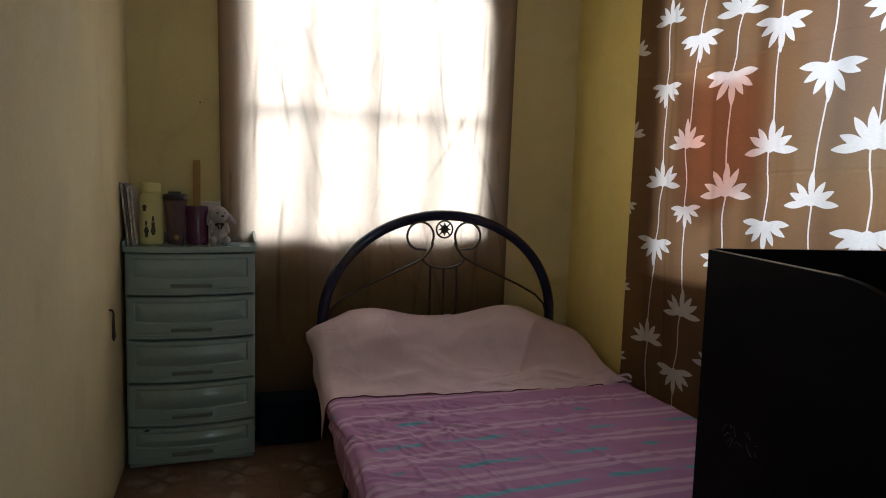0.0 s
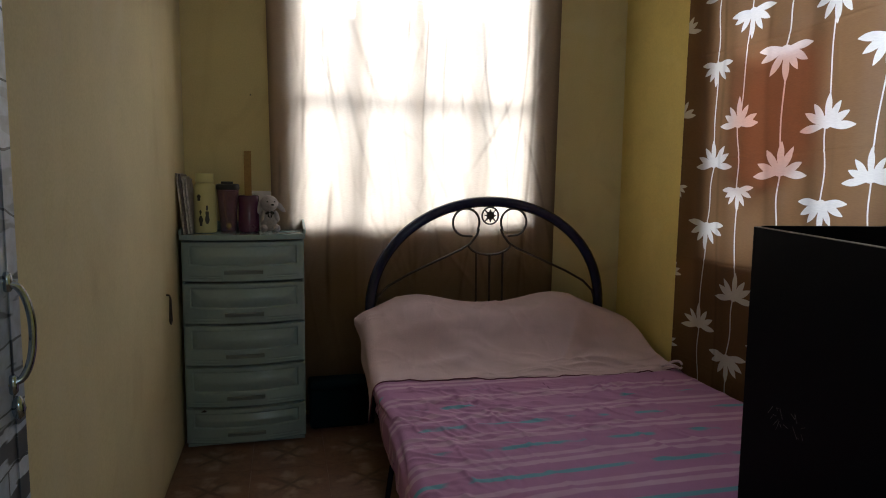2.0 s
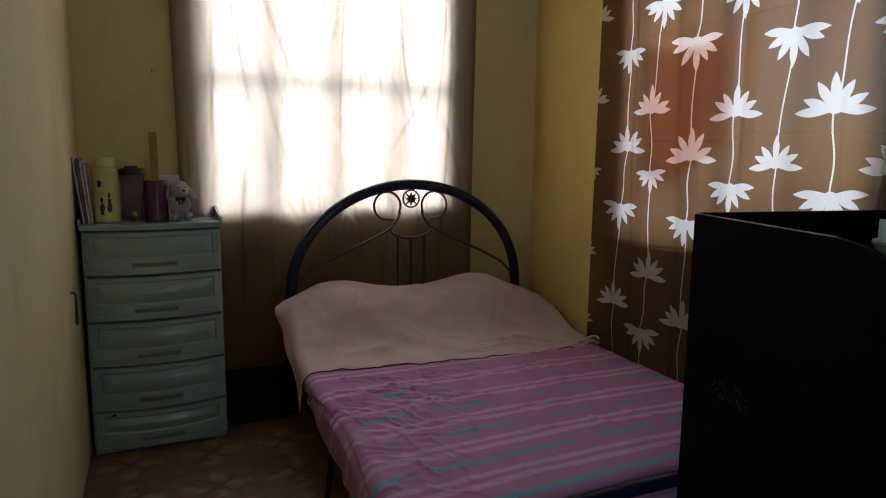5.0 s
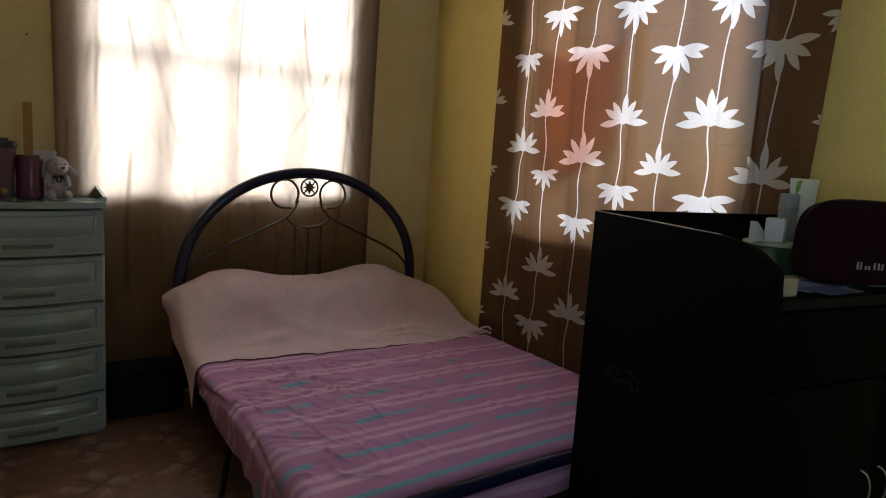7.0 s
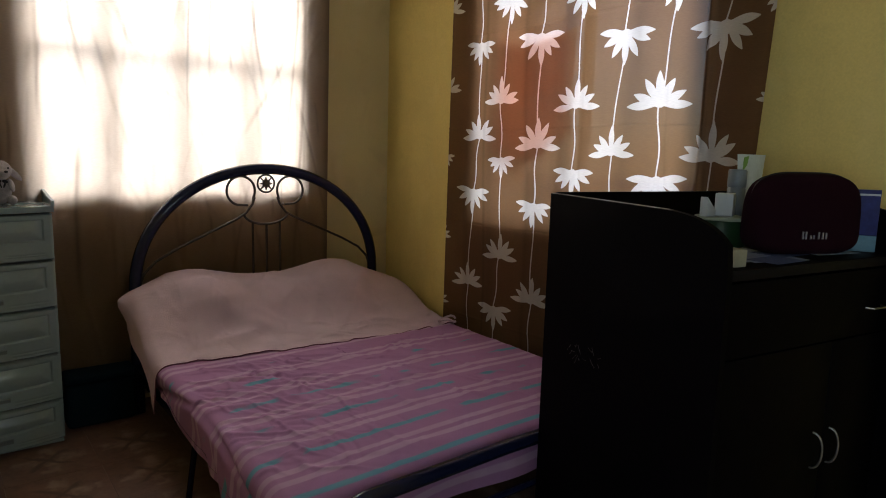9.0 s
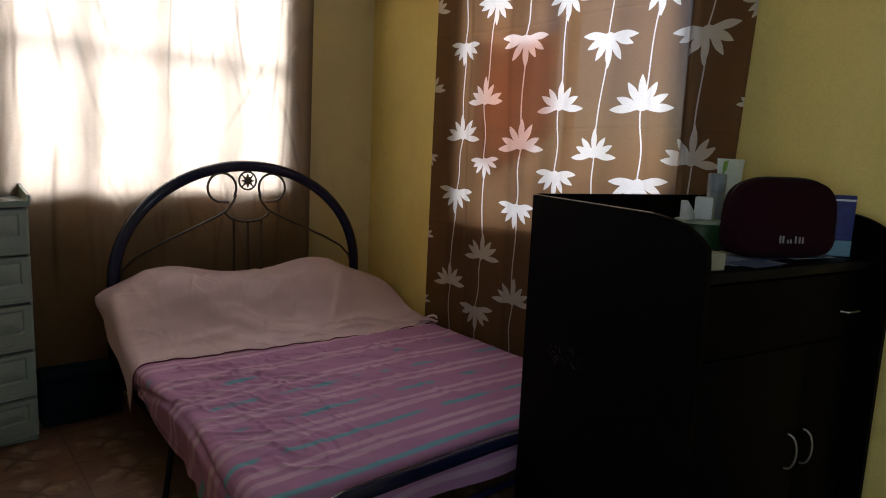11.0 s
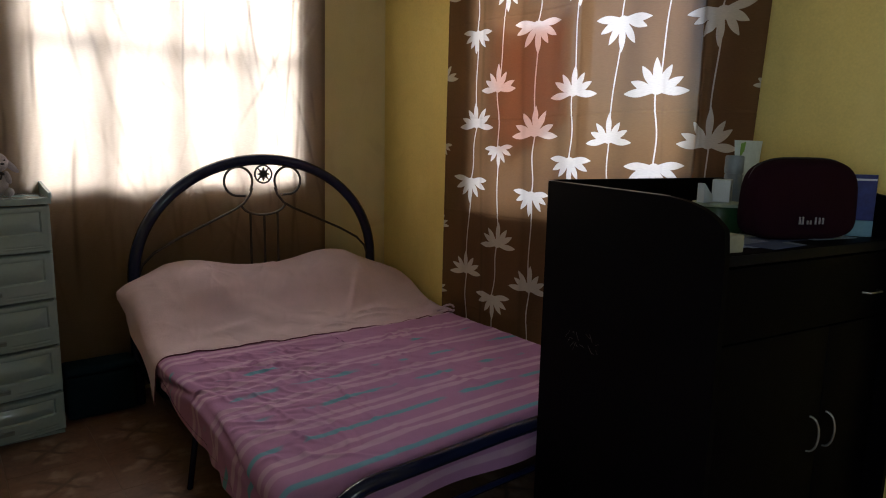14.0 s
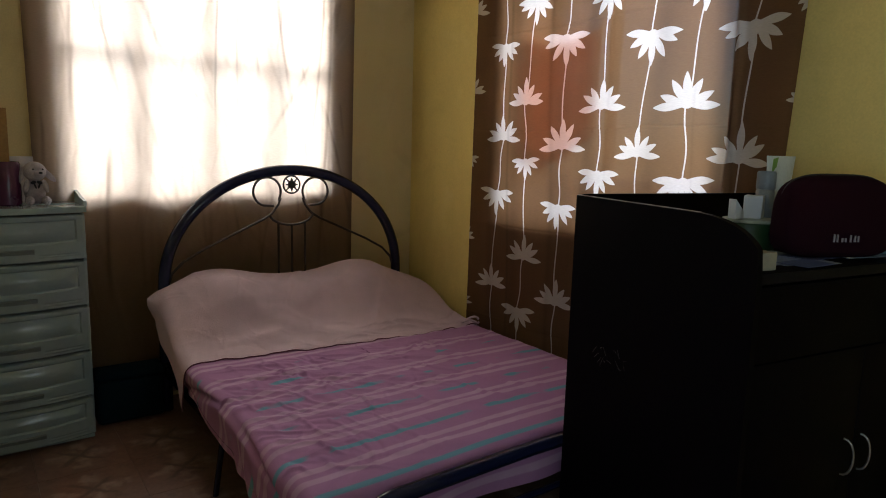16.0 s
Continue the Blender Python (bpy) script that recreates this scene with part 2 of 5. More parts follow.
def tile_glaze():
    """Glazed floor tile: mottled brown with a pale crossed figure in the middle of each piece."""
    m = material("brown_patterned_tile", (0.17, 0.088, 0.056), 0.35, scale=9, amount=0.3, fine=70, bump=0.05)
    nt = m.node_tree
    b = nt.nodes["Principled BSDF"]
    base = b.inputs["Base Color"].links[0].from_socket
    tc = next(n for n in nt.nodes if n.type == "TEX_COORD")
    mot = nt.nodes.new("ShaderNodeTexNoise")
    mot.inputs["Scale"].default_value, mot.inputs["Detail"].default_value = 16, 6
    info = nt.nodes.new("ShaderNodeObjectInfo")
    vec = nt.nodes.new("ShaderNodeVectorMath")
    vec.operation = "ADD"
    nt.links.new(tc.outputs["Object"], vec.inputs[0])
    nt.links.new(maths(nt, "MULTIPLY", info.outputs["Random"], 40.0), vec.inputs[1])
    nt.links.new(vec.outputs[0], mot.inputs["Vector"])
    # the printed figure has soft, hand-drawn edges
    wob = nt.nodes.new("ShaderNodeVectorMath")
    wob.operation = "MULTIPLY_ADD"
    nt.links.new(mot.outputs["Color"], wob.inputs[0])
    wob.inputs[1].default_value = (0.05, 0.05, 0.0)
    nt.links.new(tc.outputs["Object"], wob.inputs[2])
    sep = nt.nodes.new("ShaderNodeSeparateXYZ")
    nt.links.new(wob.outputs[0], sep.inputs[0])
    ax = maths(nt, "ABSOLUTE", maths(nt, "SUBTRACT", sep.outputs[0], 0.025))
    ay = maths(nt, "ABSOLUTE", maths(nt, "SUBTRACT", sep.outputs[1], 0.025))

    def soft(value, at, width):
        r = nt.nodes.new("ShaderNodeMapRange")
        r.interpolation_type = "SMOOTHSTEP"
        r.inputs["From Min"].default_value, r.inputs["From Max"].default_value = at - width, at + width
        r.inputs["To Min"].default_value, r.inputs["To Max"].default_value = 1.0, 0.0
        nt.links.new(value, r.inputs["Value"])
        return r.outputs[0]

    cross = soft(maths(nt, "ABSOLUTE", maths(nt, "SUBTRACT", ax, ay)), 0.012, 0.009)
    cross = maths(nt, "MULTIPLY", cross, soft(maths(nt, "MAXIMUM", ax, ay), 0.075, 0.02))
    # four pale petals between the arms of the cross
    petal = maths(nt, "MULTIPLY", soft(maths(nt, "MINIMUM", ax, ay), 0.030, 0.016), soft(maths(nt, "ABSOLUTE", maths(nt, "SUBTRACT", maths(nt, "MAXIMUM", ax, ay), 0.085)), 0.048, 0.014))
    patch = nt.nodes.new("ShaderNodeMapRange")
    patch.inputs["From Min"].default_value, patch.inputs["From Max"].default_value = 0.36, 0.62
    nt.links.new(mot.outputs["Fac"], patch.inputs["Value"])
    c = mixed(nt, maths(nt, "MULTIPLY", patch.outputs[0], 0.45), base, (0.27, 0.17, 0.11))
    c = mixed(nt, maths(nt, "MULTIPLY", maths(nt, "MULTIPLY", petal, patch.outputs[0]), 0.6), c, (0.46, 0.36, 0.27))
    c = mixed(nt, maths(nt, "MULTIPLY", cross, 0.7), c, (0.075, 0.038, 0.026))
    nt.links.new(c, b.inputs["Base Color"])
    return m


TILE = tile_glaze()
GROUT = material("brown_grout", (0.15, 0.085, 0.055), 0.9)


def stone_print():
    """Vinyl sheet printed with grey stacked stone."""
    m = material("grey_stone_print_vinyl", (0.46, 0.52, 0.63), 0.45, scale=9, amount=0.28, fine=50, bump=0.05)
    nt = m.node_tree
    b = nt.nodes["Principled BSDF"]
    base = b.inputs["Base Color"].links[0].from_socket
    tc = next(n for n in nt.nodes if n.type == "TEX_COORD")
    warp = nt.nodes.new("ShaderNodeTexNoise")
    warp.inputs["Scale"].default_value = 7
    nt.links.new(tc.outputs["Object"], warp.inputs["Vector"])
    sep = nt.nodes.new("ShaderNodeSeparateXYZ")
    nt.links.new(tc.outputs["Object"], sep.inputs[0])
    com = nt.nodes.new("ShaderNodeCombineXYZ")
    nt.links.new(sep.outputs[1], com.inputs[0])
    nt.links.new(maths(nt, "ADD", sep.outputs[2], maths(nt, "MULTIPLY", warp.outputs["Fac"], 0.055)), com.inputs[1])
    br = nt.nodes.new("ShaderNodeTexBrick")
    br.inputs["Scale"].default_value, br.inputs["Mortar Size"].default_value = 1.0, 0.0022
    br.inputs["Brick Width"].default_value, br.inputs["Row Height"].default_value = 0.36, 0.105
    br.inputs["Color1"].default_value, br.inputs["Color2"].default_value, br.inputs["Mortar"].default_value = (1.15, 1.15, 1.16, 1), (0.72, 0.74, 0.78, 1), (0.16, 0.17, 0.20, 1)
    br.offset, br.squash, br.squash_frequency = 0.37, 0.7, 3
    nt.links.new(com.outputs[0], br.inputs["Vector"])
    mul = nt.nodes.new("ShaderNodeMix")
    mul.data_type, mul.blend_type = "RGBA", "MULTIPLY"
    mul.inputs[0].default_value = 1.0
    nt.links.new(base, mul.inputs[6])
    nt.links.new(br.outputs["Color"], mul.inputs[7])
    # split faces: slanting dark clefts, dense in the rough courses, faint in the smooth slabs
    mp = nt.nodes.new("ShaderNodeMapping")
    mp.inputs["Scale"].default_value, mp.inputs["Rotation"].default_value = (4.5, 4.5, 24), (0.10, 0, 0)
    nt.links.new(tc.outputs["Object"], mp.inputs["Vector"])
    vein = nt.nodes.new("ShaderNodeTexNoise")
    vein.inputs["Scale"].default_value, vein.inputs["Detail"].default_value, vein.inputs["Roughness"].default_value = 1.0, 3, 0.55
    nt.links.new(mp.outputs[0], vein.inputs["Vector"])
    rough = nt.nodes.new("ShaderNodeMapRange")
    rough.interpolation_type = "SMOOTHSTEP"
    rough.inputs["From Min"].default_value, rough.inputs["From Max"].default_value = 1.28, 1.10
    rough.inputs["To Min"].default_value, rough.inputs["To Max"].default_value = 0.22, 0.92
    nt.links.new(sep.outputs[2], rough.inputs["Value"])
    rng = nt.nodes.new("ShaderNodeMapRange")
    rng.inputs["From Min"].default_value, rng.inputs["From Max"].default_value = 0.53, 0.555
    nt.links.new(vein.outputs["Fac"], rng.inputs["Value"])
    nt.links.new(mixed(nt, maths(nt, "MULTIPLY", rng.outputs[0], rough.outputs[0]), mul.outputs[2], (0.045, 0.055, 0.08)), b.inputs["Base Color"])
    return m


STONE = stone_print()


# ---- mesh helpers ----
def add_box(bm, lo, hi, bevel=0.0, segments=2):
    c = [bm.verts.new((x, y, z)) for x in (lo[0], hi[0]) for y in (lo[1], hi[1]) for z in (lo[2], hi[2])]
    fs = [bm.faces.new([c[i] for i in f]) for f in ((0, 1, 3, 2), (4, 6, 7, 5), (0, 4, 5, 1), (2, 3, 7, 6), (0, 2, 6, 4), (1, 5, 7, 3))]
    if bevel:
        es = list({e for f in fs for e in f.edges})
        bmesh.ops.bevel(bm, geom=es, offset=bevel, segments=segments, affect="EDGES", profile=0.5)
    return bm


def box_mesh(lo, hi, bevel=0.0, segments=2):
    return add_box(bmesh.new(), lo, hi, bevel, segments)


def add_tube(bm, pts, r, sides=12, closed=False, radii=None):
    """Sweeps a round section along the points."""
    pts = [Vector(p) for p in pts]
    n = len(pts)
    rings, side = [], None
    for i, p in enumerate(pts):
        a = pts[(i - 1) % n] if (closed or i) else p
        b = pts[(i + 1) % n] if (closed or i < n - 1) else p
        d = (b - a).normalized()
        if side is None:
            side = d.orthogonal().normalized()
        side = (side - d * side.dot(d)).normalized()
        up = d.cross(side)
        rr = radii[i] if radii else r
        rings.append([bm.verts.new(p + (side * math.cos(k * math.tau / sides) + up * math.sin(k * math.tau / sides)) * rr) for k in range(sides)])
    for i in range(n if closed else n - 1):
        a, b = rings[i], rings[(i + 1) % n]
        for k in range(sides):
            bm.faces.new((a[k], a[(k + 1) % sides], b[(k + 1) % sides], b[k]))
    if not closed:
        bm.faces.new(rings[0][::-1])
        bm.faces.new(rings[-1])
    return bm


def tube_mesh(pts, r, sides=12, closed=False, radii=None):
    return add_tube(bmesh.new(), pts, r, sides, closed, radii)


def lathe_mesh(profile, sides=32, centre=(0, 0, 0)):
    """Turns (radius, height) pairs round the upright axis."""
    bm = bmesh.new()
    rings = [[bm.verts.new((centre[0] + r * math.cos(k * math.tau / sides), centre[1] + r * math.sin(k * math.tau / sides), centre[2] + z)) for k in range(sides)] for r, z in profile]
    for a, b in zip(rings, rings[1:]):
        for k in range(sides):
            bm.faces.new((a[k], a[(k + 1) % sides], b[(k + 1) % sides], b[k]))
    bm.faces.new(rings[0][::-1])
    bm.faces.new(rings[-1])
    return bm


def prism_mesh(outline, axis, lo, hi):
    """An outline in two axes pushed from lo to hi along the third (0, 1 or 2)."""
    bm = bmesh.new()
    def put(p, d):
        q = list(p)
        q.insert(axis, d)
        return bm.verts.new(q)
    a, b = [put(p, lo) for p in outline], [put(p, hi) for p in outline]
    n = len(a)
    bm.faces.new(a)
    bm.faces.new(b[::-1])
    for i in range(n):
        bm.faces.new((a[i], b[i], b[(i + 1) % n], a[(i + 1) % n]))
    bmesh.ops.recalc_face_normals(bm, faces=bm.faces)
    return bm


def mesh_from(name, bm, mat, smooth=True):
    me = bpy.data.meshes.new(name)
    bmesh.ops.recalc_face_normals(bm, faces=bm.faces)
    bm.to_mesh(me)
    bm.free()
    me.materials.append(mat)
    if smooth:
        me.polygons.foreach_set("use_smooth", [True] * len(me.polygons))
        me.set_sharp_from_angle(angle=radians(38))
    return me


def grid_mesh(name, pos, mat, attribute="", values=None, layers=None):
    """A sheet from a rows x columns x 3 array."""
    h, w, _ = pos.shape
    idx = np.arange(h * w).reshape(h, w)
    quads = np.stack([idx[:-1, :-1], idx[:-1, 1:], idx[1:, 1:], idx[1:, :-1]], -1).reshape(-1, 4)
    me = bpy.data.meshes.new(name)
    me.from_pydata(pos.reshape(-1, 3).tolist(), [], quads.tolist())
    me.polygons.foreach_set("use_smooth", np.ones(len(quads), bool))
    me.materials.append(mat)
    if attribute:
        at = me.attributes.new(attribute, "FLOAT", "POINT")
        at.data.foreach_set("value", np.ascontiguousarray(values, np.float32).ravel())
    if layers is not None:
        at = me.attributes.new("layers", "FLOAT", "POINT")
        at.data.foreach_set("value", np.ascontiguousarray(layers, np.float32).ravel())
    me.update()
    return me


def thing(name, loc, label, category, group="", rz=0.0, kind=""):
    ob = new(name)
    ob.matrix_world = pose(*loc, 0, 0, rz)
    ob.empty_display_size = 0.05
    return tagged(ob, label, category, group, kind)


def part(name, bm, mat, parent, label=""):
    """One mesh object under a thing or a part, in the thing's own axes."""
    me = bm if isinstance(bm, bpy.types.Mesh) else mesh_from(name, bm, mat)
    ob = new(name, me)
    ob.parent = parent
    return tagged(ob, label) if label else ob


def single(name, bm, mat, label, category, loc=(0, 0, 0), rz=0.0, kind="", group=""):
    me = bm if isinstance(bm, bpy.types.Mesh) else mesh_from(name, bm, mat)
    ob = new(name, me)
    ob.matrix_world = pose(*loc, 0, 0, rz)
    return tagged(ob, label, category, group, kind)


# ---- the room ----
LX, RX, BY, FY, CZ = -0.39, 2.125, 3.80, -1.20, 2.80
RO = 2.46   # outer reach of floor, ceiling and end walls on the east side
# the east wall stands a little out of square
EAST = pose(2.10, 3.10, 0, 0, 0, 3.43) @ pose(-2.125, -3.10, 0)
T = 0.12
BWIN = (0.18, 1.50, 1.07, 2.48)   # back window: x0, x1, z0, z1
RWIN = (1.755, 2.99, 0.955, 2.44)   # right window: y0, y1, z0, z1


def wall_with_hole(along, lo, hi, at, thick, hole, z1):
    """A wall along x (0) or y (1) with one opening."""
    bm = bmesh.new()
    a0, a1, h0, h1 = hole
    for s0, s1, b0, b1 in ((lo, a0, 0, z1), (a1, hi, 0, z1), (a0, a1, 0, h0), (a0, a1, h1, z1)):
        if b1 - b0 < 1e-4 or s1 - s0 < 1e-4:
            continue
        if along == 0:
            add_box(bm, (s0, at, b0), (s1, at + thick, b1))
        else:
            add_box(bm, (at, s0, b0), (at + thick, s1, b1))
    bmesh.ops.remove_doubles(bm, verts=bm.verts, dist=1e-5)
    return bm


single("wall_north", wall_with_hole(0, LX - T, RO, BY, T, BWIN, CZ), OCHRE, "yellow painted wall with a curtained window", "wall", kind="structure")
single("wall_east", wall_with_hole(1, FY - 0.1, BY + 0.03, RX, T, RWIN, CZ - 0.002), YELLOW, "yellow painted wall with a curtained window", "wall", kind="structure").matrix_world = EAST
single("wall_west", wall_with_hole(1, FY, BY, LX - T, T, (-0.22, 0.62, 0.0, 2.06), CZ), FADED_LIT, "yellow painted wall with streaks and scuffs, wear and light both in its paler tone", "wall", kind="structure")
# unseen wall; its opening is added to let the south fill in
single("wall_south", wall_with_hole(0, LX - T, RO, FY - T, T, (0.35, 1.55, 0.0, 2.1), CZ), YELLOW, "plain yellow painted wall, unseen, with a doorway added for fill", "wall", kind="structure")
single("ceiling", box_mesh((LX - T, FY - T, CZ), (RO, BY + T, CZ + 0.1)), WHITE, "plain off-white ceiling", "ceiling", kind="structure")
# unseen rooms added to close in the two fill lamps
for x0, x1, y0, y1 in ((-1.42, LX - T, -1.0, 1.3), (-0.2, 2.2, -2.5, FY - T)):
    hall = bmesh.new()
    west = x1 < 0
    walls = [((x0, y0, 0), (x0 + 0.1, y1, 2.5)), ((x0 + 0.1, y0, 0), (x1, y0 + 0.1, 2.5)), ((x0, y0, 2.5), (x1, y1, 2.6)), ((x0, y0, -0.1), (x1, y1, -0.004))]
    walls.append(((x0 + 0.1, y1 - 0.1, 0), (x1, y1, 2.5)) if west else ((x1 - 0.1, y0 + 0.1, 0), (x1, y1, 2.5)))
    for lo, hi in walls:
        add_box(hall, lo, hi)
    single("wall_passage", hall, WHITE, "plain pale walls added round the fill lamps", "wall", kind="structure")
# ground outside
single("ground", box_mesh((-30, -30, -0.4), (34, 34, -0.12)), CONCRETE, "bare concrete ground outside the house", "ground", kind="structure")


def window(name, along, hole, at, cols, rows, label):
    """Steel casement with a grid of bars and panes, set in the outer half of the wall."""
    a0, a1, z0, z1 = hole
    w = thing(name, (0, 0, 0), label, "window", kind="structure")
    def boxed(s0, s1, b0, b1, d0, d1):
        return box_mesh((s0, at + d0, b0), (s1, at + d1, b1), 0.003, 1) if along == 0 else box_mesh((at + d0, s0, b0), (at + d1, s1, b1), 0.003, 1)
    f = 0.045
    for s0, s1, b0, b1 in ((a0, a0 + f, z0, z1), (a1 - f, a1, z0, z1), (a0 + f, a1 - f, z0, z0 + f), (a0 + f, a1 - f, z1 - f, z1)):
        part("window_frame", boxed(s0, s1, b0, b1, 0.05, 0.10), FRAME, w)
    for i in range(1, cols):
        c = a0 + (a1 - a0) * i / cols
        part("mullion", boxed(c - 0.022, c + 0.022, z0 + f, z1 - f, 0.055, 0.09), FRAME, w)
    for j in range(1, rows):
        c = z0 + (z1 - z0) * j / rows
        for i in range(cols):
            s0, s1 = a0 + (a1 - a0) * i / cols + (0.022 if i else f), a0 + (a1 - a0) * (i + 1) / cols - (0.022 if i < cols - 1 else f)
            part("glazing_bar", boxed(s0, s1, c - 0.016, c + 0.016, 0.058, 0.086), FRAME, w)
    for i in range(cols):
        s0, s1 = a0 + (a1 - a0) * i / cols + 0.01, a0 + (a1 - a0) * (i + 1) / cols - 0.01
        p = part("pane", boxed(s0 + 0.004, s1 - 0.004, z0 + 0.01, z1 - 0.01, 0.070, 0.074), GLASS, w)
        p.visible_shadow = False
    part("window_sill", boxed(a0 + 0.002, a1 - 0.002, z0 + 0.001, z0 + 0.02, 0.002, 0.048), FRAME, w)
    return w


window("window_1", 0, BWIN, BY, 4, 2, "steel casement window glowing behind a taupe curtain")
window("window_2", 1, RWIN, RX, 2, 1, "steel casement window behind a printed brown curtain").matrix_world = EAST

# red cloth hanging in the east window
yy, zz = np.meshgrid(np.linspace(2.41, 2.83, 40), np.linspace(1.32, 1.86, 60))
pos = np.stack([2.152 + 0.010 * np.sin(yy * 31) + 0.004 * np.sin(yy * 77 + zz * 9), yy, zz + 0.05 * np.sin(yy * 11) * (1.9 - zz) / 0.5 + 0.02 * np.sin(yy * 14)], -1)
single("hanging_cloth", grid_mesh("hanging_cloth", pos, REDCLOTH), REDCLOTH, "red cloth hanging in the window behind the printed curtain", "cloth").matrix_world = EAST

# ---- curtains ----
def fold_noise(a, b, seed):
    """Soft wandering folds."""
    rng = np.random.RandomState(seed)
    out = np.zeros_like(a)
    for k in range(7):
        f, p, g = rng.uniform(6, 34), rng.uniform(0, 6.3), rng.uniform(-1.6, 1.6)
        out += np.sin(a * f + p + g * b) / (1 + 0.09 * f)
    return out


def back_curtain():
    c = thing("window_curtain", (0.82, 3.745, 0.05), "taupe translucent curtain with metal eyelets on a sagging string", "curtain")
    top = lambda x: 2.47 + 0.055 * (x - 0.8) - 0.075 * (1 - ((x - 0.82) / 0.85) ** 2)
    xs = np.linspace(0.02, 1.625, 460)
    ss = np.linspace(0, 1, 240)
    X, S = np.meshgrid(xs, ss)
    zt = top(X) + 0.03
    Z = zt + (0.05 - zt) * S
    # edges draw in a little towards the hem
    Xd = X + 0.03 * S * (1 - (X - 0.02) / 1.6 * 2.0)
    Y = 3.745 + (0.006 + 0.020 * np.minimum(1, S * 1.5)) * fold_noise(X, Z, 3) * 0.55 + 0.010 * np.cos(X * 2 * math.pi / 0.208) * np.exp(-S * 5)
    rng = np.random.RandomState(8)
    for _ in range(60):
        x0, z0, a, L = rng.uniform(0.1, 1.5), rng.uniform(0.3, 2.3), rng.uniform(-0.7, 0.7), rng.uniform(0.12, 0.55)
        u, v = (X - x0) * math.cos(a) + (Z - z0) * math.sin(a), -(X - x0) * math.sin(a) + (Z - z0) * math.cos(a)
        Y -= rng.uniform(0.002, 0.005) * np.exp(-(u / rng.uniform(0.010, 0.022)) ** 2 - (v / L) ** 2)
    # folds from (x, z) to (x, z), width, and the shade painted into each
    layers = np.zeros_like(X)
    def fold(x0, z0, x1, z1, w, hold, depth=0.003):
        L = math.hypot(x1 - x0, z1 - z0)
        t = ((X - x0) * (x1 - x0) + (Z - z0) * (z1 - z0)) / L ** 2
        d = ((X - x0) * (z1 - z0) - (Z - z0) * (x1 - x0)) / L + 0.05 * L * np.sin(t * 4 + x0 * 9) * 0.3
        fade = np.clip(t / 0.15, 0, 1) * np.clip((1 - t) / 0.3, 0, 1)
        g = np.exp(-(d / w) ** 2) * fade
        np.add(layers, 1.15 * hold * g, out=layers)
        return -depth * g
    for f in ((0.62, 2.42, 0.69, 1.66, 0.008, 0.30), (1.40, 1.86, 1.08, 1.28, 0.012, 0.26), (0.28, 2.16, 0.41, 1.40, 0.011, 0.24), (0.43, 2.20, 0.62, 1.60, 0.016, 0.22),
              (0.85, 2.44, 0.85, 1.20, 0.006, 0.36), (0.985, 2.40, 0.95, 1.30, 0.007, 0.24), (1.44, 2.40, 1.37, 1.15, 0.010, 0.34), (1.17, 2.42, 1.19, 1.60, 0.010, 0.22),
              (0.74, 2.42, 0.76, 1.90, 0.007, 0.22), (1.30, 2.42, 1.28, 1.75, 0.009, 0.24), (0.52, 1.62, 0.48, 1.10, 0.018, 0.20), (0.70, 1.56, 0.80, 1.50, 0.008, 0.20),
              (1.46, 2.30, 1.44, 0.40, 0.012, 0.40), (0.21, 2.40, 0.20, 1.20, 0.010, 0.22), (1.02, 2.0, 1.10, 1.50, 0.012, 0.14), (0.34, 1.30, 0.30, 0.50, 0.014, 0.30)):
        Y += fold(*f)
    for _ in range(110):
        x0, z0 = rng.uniform(0.06, 1.56), rng.uniform(0.9, 2.45)
        L, lean = rng.uniform(0.15, 0.8), rng.normal(0, 0.14)
        Y += fold(x0, z0, x0 + lean * L, z0 - L, rng.uniform(0.004, 0.013), rng.uniform(0.05, 0.22), 0.001)
    # turned side hems, and a shaded band painted in beyond the window's right edge
    layers += 0.45 * np.exp(-((X - 0.02) / 0.020) ** 2) + 0.55 * np.exp(-((X - 1.625) / 0.030) ** 2) + 0.10 * np.clip((X - 1.47) / 0.06, 0, 1)
    layers = np.clip(layers + 0.05 * fold_noise(X, Z, 5), 0, 0.8)
    pos = np.stack([Xd - 0.82, Y - 3.745, Z - 0.05], -1)
    n = 10
    part("cloth", grid_mesh("cloth", pos[n - 1:], CURTAIN, layers=layers[n - 1:]), CURTAIN, c)
    part("eyelet_band", grid_mesh("eyelet_band", pos[:n] + np.array([0, -0.001, 0]), HEM), HEM, c, "doubled brown heading band")
    for x in (0.08, 0.29, 0.50, 0.71, 0.925, 1.14, 1.345, 1.555):
        z = top(x) - 0.012
        ring = [(x - 0.82 + 0.026 * math.cos(a), -0.016, z - 0.05 + 0.026 * math.sin(a)) for a in np.linspace(0, math.tau, 22, endpoint=False)]
        part("eyelet", tube_mesh(ring, 0.0055, 8, True), CHROME, c, "silver metal eyelet")
    return top


top = back_curtain()
pts = [(x, 3.722 - 0.012 * math.cos(x * 30), top(x) - 0.012) for x in np.linspace(-0.02, 1.64, 40)]
pts = [(LX, 3.76, 2.50)] + pts + [(1.78, 3.735, 2.535), (1.95, 3.735, 2.575), (2.055, 3.735, 2.63)]
single("curtain_string", tube_mesh(pts, 0.003, 6), STRING, "grey string strung between the walls to carry the curtain", "string")


